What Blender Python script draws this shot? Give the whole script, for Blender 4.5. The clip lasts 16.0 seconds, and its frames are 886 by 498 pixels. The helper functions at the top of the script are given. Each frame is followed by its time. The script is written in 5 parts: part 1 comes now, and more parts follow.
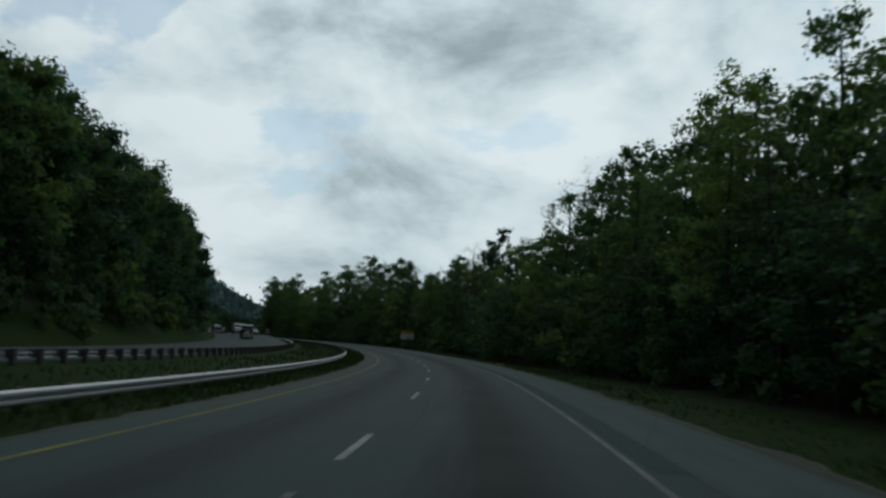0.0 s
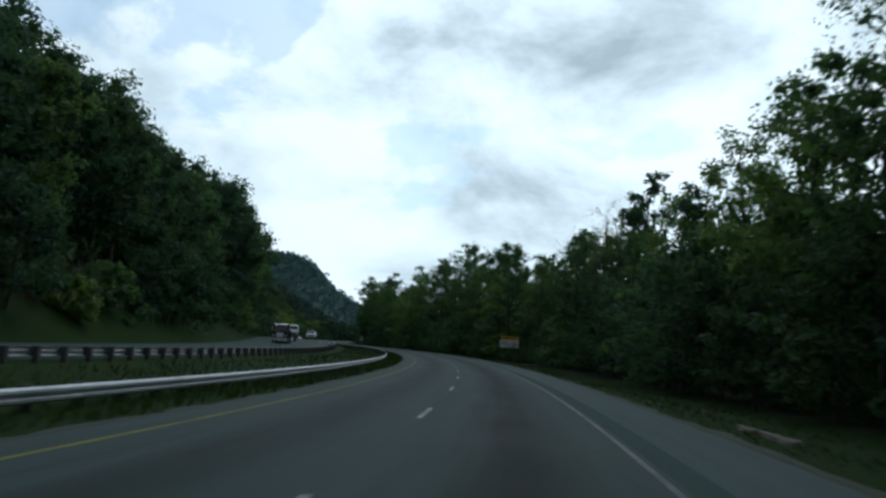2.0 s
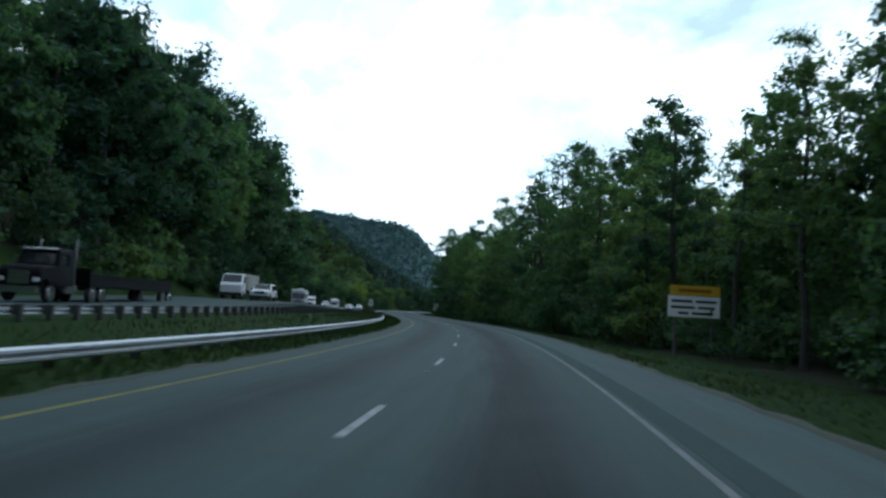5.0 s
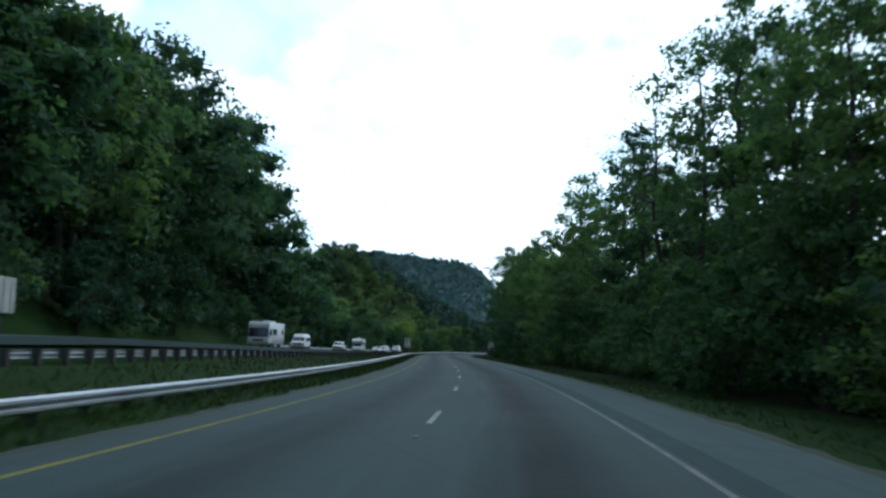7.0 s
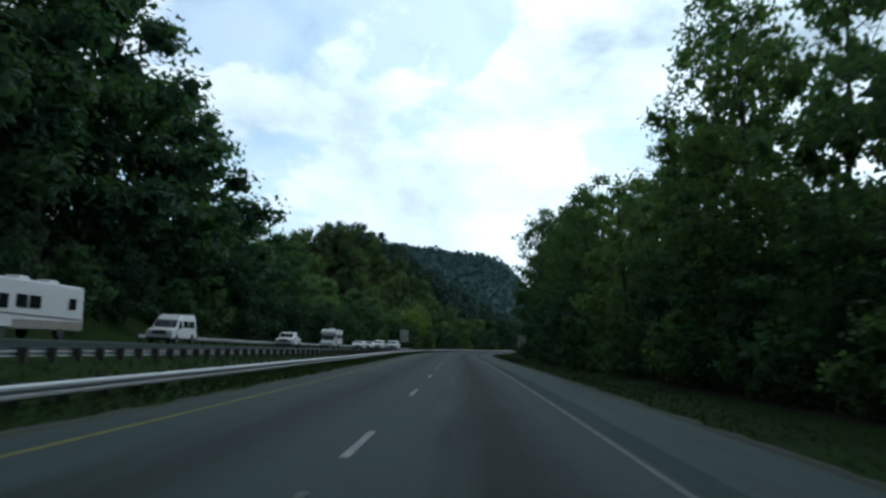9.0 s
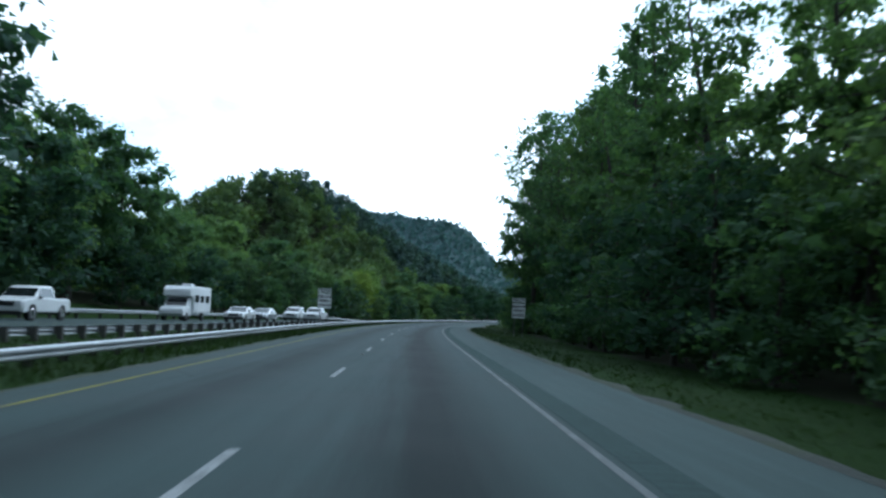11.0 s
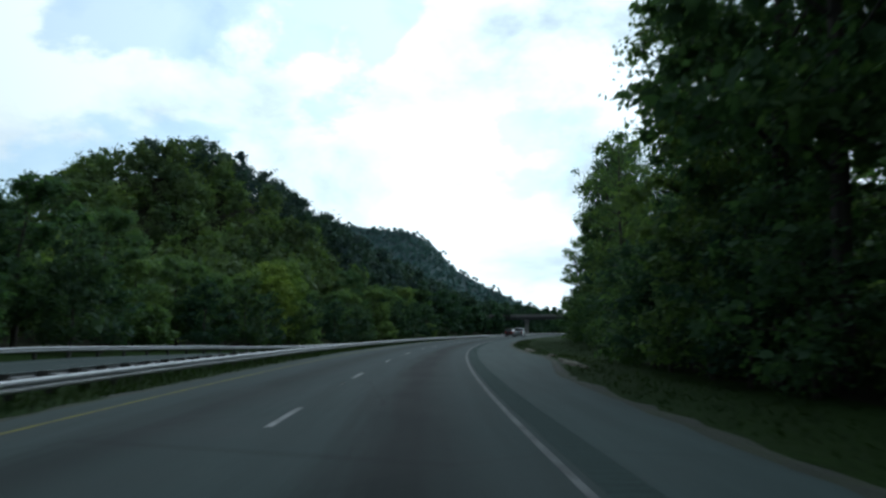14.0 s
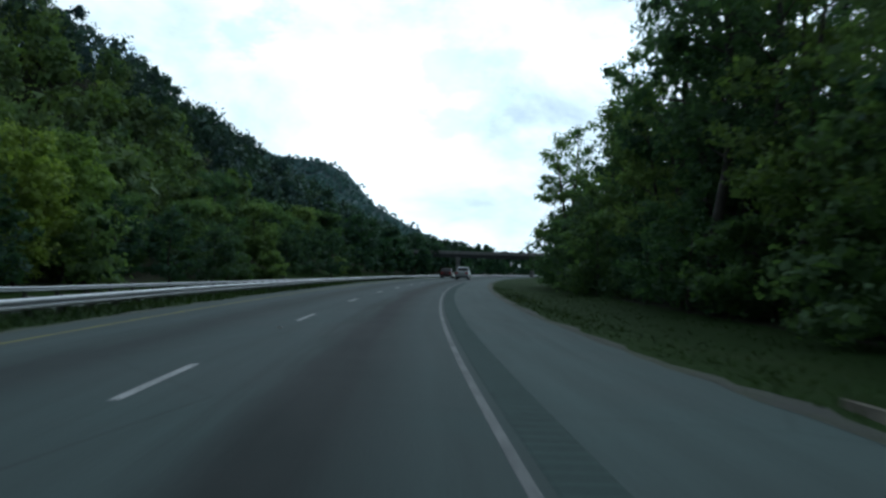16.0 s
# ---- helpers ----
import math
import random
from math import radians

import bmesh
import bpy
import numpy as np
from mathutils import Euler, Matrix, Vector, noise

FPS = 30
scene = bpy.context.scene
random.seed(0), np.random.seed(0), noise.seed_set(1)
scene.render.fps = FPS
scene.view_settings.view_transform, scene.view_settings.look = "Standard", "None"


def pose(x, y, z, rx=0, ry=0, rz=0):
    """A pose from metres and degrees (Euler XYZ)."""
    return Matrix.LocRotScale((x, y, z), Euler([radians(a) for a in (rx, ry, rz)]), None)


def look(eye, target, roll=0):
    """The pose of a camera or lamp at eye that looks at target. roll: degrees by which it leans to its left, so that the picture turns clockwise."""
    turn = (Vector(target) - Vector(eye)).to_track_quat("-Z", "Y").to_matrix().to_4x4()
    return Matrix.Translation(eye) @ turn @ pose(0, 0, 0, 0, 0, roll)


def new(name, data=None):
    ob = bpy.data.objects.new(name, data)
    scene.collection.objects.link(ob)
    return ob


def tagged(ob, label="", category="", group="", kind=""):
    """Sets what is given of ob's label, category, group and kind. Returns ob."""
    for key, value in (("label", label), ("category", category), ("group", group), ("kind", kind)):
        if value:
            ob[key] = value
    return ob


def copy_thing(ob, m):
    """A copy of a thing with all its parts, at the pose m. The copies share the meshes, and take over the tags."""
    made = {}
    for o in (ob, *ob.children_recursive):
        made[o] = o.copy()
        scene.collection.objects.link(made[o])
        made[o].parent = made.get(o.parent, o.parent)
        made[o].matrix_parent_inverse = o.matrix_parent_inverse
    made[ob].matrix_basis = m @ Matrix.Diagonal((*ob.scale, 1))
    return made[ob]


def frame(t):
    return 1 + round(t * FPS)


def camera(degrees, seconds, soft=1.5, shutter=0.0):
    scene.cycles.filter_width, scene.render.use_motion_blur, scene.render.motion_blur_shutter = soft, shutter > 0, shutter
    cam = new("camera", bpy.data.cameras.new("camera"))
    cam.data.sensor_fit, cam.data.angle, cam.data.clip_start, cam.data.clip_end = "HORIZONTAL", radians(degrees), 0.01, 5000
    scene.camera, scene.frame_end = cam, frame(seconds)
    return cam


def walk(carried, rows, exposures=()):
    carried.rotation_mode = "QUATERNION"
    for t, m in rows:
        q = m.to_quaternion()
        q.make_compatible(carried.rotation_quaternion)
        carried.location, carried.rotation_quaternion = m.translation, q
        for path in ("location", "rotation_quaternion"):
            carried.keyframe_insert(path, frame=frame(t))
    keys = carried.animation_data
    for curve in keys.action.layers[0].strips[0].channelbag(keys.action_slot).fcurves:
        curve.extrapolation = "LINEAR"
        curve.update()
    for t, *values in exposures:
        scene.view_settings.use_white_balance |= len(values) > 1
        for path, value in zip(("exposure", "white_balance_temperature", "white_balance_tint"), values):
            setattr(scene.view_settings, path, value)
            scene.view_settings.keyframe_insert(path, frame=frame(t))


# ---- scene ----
# ---------------------------------------------------------------- camera
cam = camera(58.4, 16.0, soft=2.6, shutter=0.3)
PATH = [
    (0, (1.83, 0.00, 2.581), (1.088, 9.893, 3.681), 2.03),
    (0.5, (1.65, 13.60, 2.377), (0.703, 23.475, 3.482), 3.39),
    (1, (1.12, 27.19, 2.193), (-0.006, 37.045, 3.293), 2.99),
    (1.5, (0.23, 40.76, 2.028), (-1.543, 50.529, 3.105), 4.33),
    (2, (-1.07, 54.31, 1.882), (-3.337, 63.962, 3.068), 2.95),
    (2.5, (-2.78, 67.81, 1.755), (-5.503, 77.309, 3.201), 2.77),
    (3, (-4.88, 81.25, 1.648), (-7.646, 90.729, 3.153), 3.90),
    (3.5, (-7.30, 94.63, 1.560), (-10.047, 104.150, 2.855), 5.33),
    (4, (-10.01, 107.95, 1.491), (-12.851, 117.491, 2.391), 3.23),
    (4.5, (-13.11, 121.18, 1.441), (-16.487, 130.568, 2.132), 3.57),
    (4.7, (-14.43, 126.46, 1.427), (-17.891, 135.812, 2.134), 3.40),
    (5.2, (-17.96, 139.59, 1.404), (-21.626, 148.858, 2.240), 3.04),
    (5.8, (-22.66, 155.22, 1.400), (-26.563, 164.372, 2.382), 2.61),
    (6.3, (-26.93, 168.12, 1.400), (-31.029, 177.176, 2.495), 2.26),
    (6.8, (-31.50, 180.91, 1.400), (-35.794, 189.867, 2.609), 1.90),
    (7, (-33.42, 186.00, 1.400), (-37.757, 194.923, 2.653), 1.75),
    (7.5, (-38.34, 198.66, 1.400), (-42.765, 207.538, 2.682), 3.03),
    (8, (-43.56, 211.20, 1.400), (-48.010, 220.065, 2.690), 2.01),
    (8.5, (-49.07, 223.62, 1.400), (-53.598, 232.449, 2.623), 1.64),
    (9, (-54.68, 235.98, 1.400), (-59.314, 244.761, 2.601), 2.23),
    (9.5, (-60.46, 248.26, 1.400), (-65.092, 257.051, 2.478), 1.36),
    (10, (-66.30, 260.49, 1.400), (-70.623, 269.458, 2.357), 2.34),
    (10.2, (-68.64, 265.22, 1.400), (-72.896, 274.228, 2.288), 2.20),
    (10.8, (-75.68, 279.41, 1.400), (-79.891, 288.436, 2.246), 2.17),
    (11.5, (-83.93, 295.93, 1.400), (-88.095, 304.988, 2.196), 2.14),
    (12.3, (-93.41, 314.79, 1.400), (-97.513, 323.877, 2.140), 2.10),
    (12.5, (-95.77, 319.50, 1.400), (-99.849, 328.589, 2.295), 2.05),
    (13, (-101.28, 330.98, 1.400), (-105.232, 340.073, 2.724), 3.18),
    (13.5, (-106.75, 342.69, 1.400), (-110.488, 351.897, 2.518), 1.40),
    (14, (-112.10, 354.66, 1.400), (-115.790, 363.895, 2.426), -0.33),
    (14.5, (-117.22, 366.82, 1.400), (-120.485, 376.231, 2.295), -0.52),
    (15, (-122.08, 379.09, 1.400), (-124.991, 388.633, 2.095), 0.96),
    (15.5, (-126.66, 391.36, 1.400), (-129.319, 400.992, 1.809), 0.94),
    (16, (-130.90, 403.53, 1.400), (-133.619, 413.151, 1.663), 1.77),
]
# seconds, stops, white balance
EXPOSURES = [(0.0, -0.6, 6200), (0.5, -0.25, 6300), (1.0, -0.1, 6150), (1.5, 0.1, 6000), (2.0, -0.1, 5800), (2.5, -0.4, 6000), (3.0, -0.75, 5950), (3.5, -0.8, 5900), (4.0, -0.25, 6000), (4.5, 0.4, 5350),
             (6.8, 0.75, 5350), (7.5, 0.4, 5350), (8.0, 0.3, 5450), (9.0, 0.1, 5650), (9.5, 0.4, 5400), (10.0, 0.7, 5300), (12.3, 1.4, 5200), (13.0, 1.15, 5200), (13.5, 0.4, 5450), (14.0, 0.25, 5750), (14.5, 0.05, 5750), (15.5, 0.1, 5600), (16.0, 0.3, 5600)]
walk(cam, [(t, look(eye, target, roll)) for t, eye, target, roll in PATH], [(t, stops, warm, 5) for t, stops, warm in EXPOSURES])

# ---------------------------------------------------------------- sky and sun
CLOUD_SHIFT = 4.3
SUN_UP, SUN_TURN = 48.0, -8.0        # degrees up; degrees to the left of +y (negative: right)


def sky():
    w = bpy.data.worlds.new("sky")
    scene.world = w
    w.use_nodes = True
    nt = w.node_tree
    nt.nodes.clear()
    N = nt.nodes.new
    out, mix = N("ShaderNodeOutputWorld"), N("ShaderNodeMixShader")
    tex = N("ShaderNodeTexSky")
    tex.sky_type, tex.sun_disc = "NISHITA", False
    tex.sun_elevation, tex.sun_rotation = radians(SUN_UP), radians(-SUN_TURN)
    tex.air_density, tex.dust_density, tex.ozone_density = 1.0, 1.5, 1.0
    blue = N("ShaderNodeBackground")
    blue.inputs["Strength"].default_value = 0.13
    pale = N("ShaderNodeMix")
    pale.data_type, pale.blend_type = "RGBA", "MULTIPLY"
    pale.inputs[0].default_value, pale.inputs[7].default_value = 1.0, (0.86, 1.0, 0.98, 1)
    nt.links.new(tex.outputs[0], pale.inputs[6])
    nt.links.new(pale.outputs[2], blue.inputs[0])
    co, sep = N("ShaderNodeTexCoord"), N("ShaderNodeSeparateXYZ")
    nt.links.new(co.outputs["Generated"], sep.inputs[0])

    def op(kind, a, b):
        n = N("ShaderNodeMath")
        n.operation = kind
        for i, v in enumerate((a, b)):
            if isinstance(v, (int, float)):
                n.inputs[i].default_value = v
            else:
                nt.links.new(v, n.inputs[i])
        return n.outputs[0]

    # broken cumulus: noise over the directions, flattened towards the horizon
    flat = N("ShaderNodeCombineXYZ")
    nt.links.new(sep.outputs[0], flat.inputs[0])
    nt.links.new(sep.outputs[1], flat.inputs[1])
    nt.links.new(op("ADD", op("MULTIPLY", sep.outputs[2], 1.7), CLOUD_SHIFT), flat.inputs[2])

    def fbm(scale, detail, rough, distort):
        n = N("ShaderNodeTexNoise")
        n.inputs["Scale"].default_value, n.inputs["Detail"].default_value = scale, detail
        n.inputs["Roughness"].default_value, n.inputs["Distortion"].default_value = rough, distort
        nt.links.new(flat.outputs[0], n.inputs["Vector"])
        return n.outputs[0]

    def towards(left, up, wide):
        """1 in the middle of a part of the sky, fading to 0 at its rim; degrees."""
        n = N("ShaderNodeVectorMath")
        n.operation = "DOT_PRODUCT"
        h, v = radians(left), radians(up)
        n.inputs[1].default_value = (-math.sin(h) * math.cos(v), math.cos(h) * math.cos(v), math.sin(v))
        nt.links.new(co.outputs["Generated"], n.inputs[0])
        r = N("ShaderNodeMapRange")
        r.interpolation_type = "SMOOTHSTEP"
        r.inputs["From Min"].default_value, r.inputs["From Max"].default_value = math.cos(radians(wide)), math.cos(radians(wide * 0.2))
        nt.links.new(n.outputs["Value"], r.inputs[0])
        return r.outputs[0]

    cover = N("ShaderNodeMapRange")
    cover.interpolation_type = "SMOOTHSTEP"
    cover.inputs["From Min"].default_value, cover.inputs["From Max"].default_value = 0.395, 0.455
    cover.inputs["To Min"].default_value = 0.50
    nt.links.new(op("SUBTRACT", fbm(3.2, 9.0, 0.56, 0.15), op("MULTIPLY", towards(38, 25, 17), 0.085)), cover.inputs[0])
    ramp = N("ShaderNodeValToRGB")
    ramp.color_ramp.elements[0].position, ramp.color_ramp.elements[0].color = 0.27, (0.40, 0.47, 0.51, 1)
    ramp.color_ramp.elements[1].position, ramp.color_ramp.elements[1].color = 0.57, (0.92, 0.98, 1.0, 1)
    mid = ramp.color_ramp.elements.new(0.44)
    mid.color = (0.74, 0.83, 0.865, 1)
    nt.links.new(op("SUBTRACT", fbm(4.4, 9.0, 0.58, 0.25), op("MULTIPLY", towards(0, 26, 22), 0.065)), ramp.inputs[0])
    white = N("ShaderNodeBackground")
    white.inputs["Strength"].default_value = 1.15
    nt.links.new(ramp.outputs[0], white.inputs[0])
    # the cloud is thinner and brighter towards the hidden sun
    aim = N("ShaderNodeVectorMath")
    aim.operation = "DOT_PRODUCT"
    e, a = radians(SUN_UP * 0.6), radians(SUN_TURN)
    aim.inputs[1].default_value = (-math.sin(a) * math.cos(e), math.cos(a) * math.cos(e), math.sin(e))
    nt.links.new(co.outputs["Generated"], aim.inputs[0])
    glow = N("ShaderNodeMapRange")
    glow.interpolation_type = "SMOOTHSTEP"
    for k, v in (("From Min", 0.05), ("From Max", 0.97), ("To Min", 0.32), ("To Max", 1.22)):
        glow.inputs[k].default_value = v
    nt.links.new(aim.outputs["Value"], glow.inputs[0])
    nt.links.new(glow.outputs[0], white.inputs["Strength"])
    nt.links.new(cover.outputs[0], mix.inputs[0])
    nt.links.new(blue.outputs[0], mix.inputs[1])
    nt.links.new(white.outputs[0], mix.inputs[2])
    nt.links.new(mix.outputs[0], out.inputs[0])


sky()
sun = new("sun", bpy.data.lights.new("sun", "SUN"))
sun.data.energy, sun.data.angle, sun.data.color = 0.4, radians(14), (1.0, 0.96, 0.9)
_e, _a = radians(SUN_UP), radians(SUN_TURN)
sun.matrix_world = look((0, 0, 60), Vector((0, 0, 60)) - Vector((-math.sin(_a) * math.cos(_e), math.cos(_a) * math.cos(_e), math.sin(_e))))

# ---------------------------------------------------------------- the road's line
# curvature (1/km, left positive) every 30 m from s = -40 m on, along the lane line between the two lanes
KAPPA = [2.26, 2.26, 1.82, 2.35, 1.90, 1.32, 2.03, 1.73, 1.76, 1.70, 0.39, 0.15, 0.15, -0.86, -1.70, -1.52, -1.98, -1.54,
         -1.15, -1.1, -1.1, -1.1, -1.1, -1.1, -1.1, -1.0, -0.6, 0.0]
_S = np.arange(-400.0, 1700.0, 2.0)
_K = np.interp(_S, -40 + 30 * np.arange(len(KAPPA)), KAPPA) * 1e-3
_K[_S < -40] = 0
_TH = np.cumsum(_K) * 2
_TH -= _TH[200]
_X, _Y = np.cumsum(-np.sin(_TH)) * 2, np.cumsum(np.cos(_TH)) * 2
_X -= _X[200]
_Y -= _Y[200]


def place(s, d):
    """World x, y of the point s metres along the road and d metres to the left of its lane line (arrays too)."""
    h = np.interp(s, _S, _TH)
    return np.interp(s, _S, _X) - np.cos(h) * d, np.interp(s, _S, _Y) - np.sin(h) * d


def heading(s):
    return float(np.degrees(np.interp(s, _S, _TH)))


def fall(s):
    """The road runs gently downhill at first and levels out."""
    return 0.5 * 1.05e-4 * np.clip(150.0 - np.asarray(s, float), 0, 190) ** 2


def mid_other(s):
    """The middle of the opposite carriageway, to the left of our lane line."""
    return np.interp(s, [0, 260, 300, 400, 470, 900], [20.8, 20.6, 19.6, 15.2, 14.6, 15.5])


def outer_other(s):
    """Outer pavement edge of the opposite carriageway, from its middle."""
    return np.interp(s, [0, 295, 320, 900], [8.4, 8.4, 6.0, 6.0])


def z_other(s):
    return np.interp(s, [0, 90, 150, 178, 200, 215, 225, 275, 300, 345, 400, 425, 450, 462, 478, 520, 900], [0.35, 0.40, 0.50, 0.68, 1.15, 1.40, 1.45, 0.95, 0.7, 0.25, -0.1, -0.15, -0.6, -0.9, -1.15, -1.3, -1.3])


def rail_top(s):
    """Top of the guardrail on the median side of the opposite carriageway."""
    return np.interp(s, [0, 150, 195, 230, 260, 300, 345, 400, 430, 460, 490, 900], [0.84, 0.80, 0.98, 0.98, 0.81, 0.56, 0.36, 0.30, 0.24, -0.1, -0.35, -0.4])


def right_edge(s):
    return np.interp(s, [0, 260, 366, 385, 402, 413, 421, 426, 442, 456, 900], [-6.2, -6.25, -6.2, -6.2, -6.5, -7.7, -8.0, -7.5, -7.1, -6.85, -6.85])


def smooth(a, b, v):
    u = np.clip((np.asarray(v, float) - a) / (b - a), 0, 1)
    return u * u * (3 - 2 * u)


def land(s, d):
    """Height of the ground."""
    s, d = np.asarray(s, float), np.asarray(d, float)
    c, zo, e = mid_other(s), z_other(s), right_edge(s)
    # right of the road: verge, then the forest floor
    right = -0.05 - 0.45 * smooth(0.3, 6.0, e - d) + 0.10 * np.clip(e - 16 - d, 0, 40) + 0.28 * np.clip(e - 60 - d, 0, 120)
    # left: shallow median, the other carriageway, then the hillside
    med = -0.05 - 0.10 * smooth(4.6, 6.2, d) - 0.25 * smooth(8.0, 10.0, d)
    foot = np.minimum(rail_top(s) - 0.55, zo - 0.06)
    med = med + (foot - med) * smooth(8.0, np.maximum(c - 6.4, 8.4), d)
    med = np.maximum(med, np.where(d > c - 5.9, foot + (zo - 0.06 - foot) * smooth(-5.9, -4.8, d - c), -9))
    steep = np.interp(s, [0, 300, 335, 365, 430, 500, 560, 800], [0.85, 0.85, 0.55, 0.24, 0.07, 0.06, 0.20, 0.06])
    hill = zo - 0.06 + steep * np.clip(d - c - np.where(s < 310, 10.5, 9.0), 0, 85) - 0.06 * np.clip(d - c - 94, 0, 300)
    hump = 30 * np.exp(-(((s - 568) / np.where(s < 568, 38, 70)) ** 2) - ((d - 90) / 44) ** 2) * smooth(8, 30, d - c)
    hump = hump + 5 * np.exp(-(((s - 640) / 60) ** 2) - ((d - 75) / 40) ** 2) * smooth(8, 30, d - c)
    left = np.where(d < c - 4.8, med, hill + hump)
    return fall(s) + np.where(d < e, right, np.where(d > 4.6, left, -0.06))


# ---------------------------------------------------------------- materials
MATS = {}


def material(name, build):
    if name not in MATS:
        m = bpy.data.materials.new(name)
        m.use_nodes = True
        m.node_tree.nodes.clear()
        build(m.node_tree)
        MATS[name] = m
    return MATS[name]


class Net:
    def __init__(self, nt):
        self.nt = nt
        self.out = nt.nodes.new("ShaderNodeOutputMaterial")

    def node(self, kind, **given):
        n = self.nt.nodes.new(kind)
        for k, v in given.items():
            n.inputs[k.replace("_", " ")].default_value = v
        return n

    def link(self, a, b):
        self.nt.links.new(a, b)

    def noise(self, vector, scale, detail=4.0, rough=0.55):
        n = self.node("ShaderNodeTexNoise", Scale=scale, Detail=detail, Roughness=rough)
        self.link(vector, n.inputs["Vector"])
        return n.outputs[0]

    def ramp(self, value, *stops):
        n = self.node("ShaderNodeValToRGB")
        e = n.color_ramp.elements
        while len(e) < len(stops):
            e.new(0.5)
        for el, (p, col) in zip(e, stops):
            el.position, el.color = p, (*col, 1) if len(col) == 3 else col
        self.link(value, n.inputs[0])
        return n.outputs[0]

    def grey(self, value, *stops):
        return self.ramp(value, *[(p, (v, v, v)) for p, v in stops])

    def math(self, kind, a, b=0.0):
        n = self.node("ShaderNodeMath")
        n.operation = kind
        for i, v in enumerate((a, b)):
            if isinstance(v, (int, float)):
                n.inputs[i].default_value = v
            else:
                self.link(v, n.inputs[i])
        return n.outputs[0]

    def mix(self, fac, a, b, kind="MIX"):
        n = self.node("ShaderNodeMix")
        n.data_type, n.blend_type = "RGBA", kind
        for i, v in ((0, fac), (6, a), (7, b)):
            if isinstance(v, (int, float)):
                n.inputs[i].default_value = v
            elif isinstance(v, tuple):
                n.inputs[i].default_value = (*v, 1)
            else:
                self.link(v, n.inputs[i])
        return n.outputs[2]

    def bump(self, height, strength, distance):
        n = self.node("ShaderNodeBump", Strength=strength, Distance=distance)
        self.link(height, n.inputs["Height"])
        return n.outputs[0]

    def finish(self, color, rough=0.6, metal=0.0, normal=None, **more):
        n = self.node("ShaderNodeBsdfPrincipled", Metallic=metal)
        for key, v in (("Base Color", color), ("Roughness", rough)):
            if isinstance(v, tuple):
                n.inputs[key].default_value = (*v, 1)
            elif isinstance(v, (int, float)):
                n.inputs[key].default_value = v
            else:
                self.link(v, n.inputs[key])
        for k, v in more.items():
            n.inputs[k.replace("_", " ")].default_value = v
        if normal is not None:
            self.link(normal, n.inputs["Normal"])
        self.link(n.outputs[0], self.out.inputs[0])
        return n


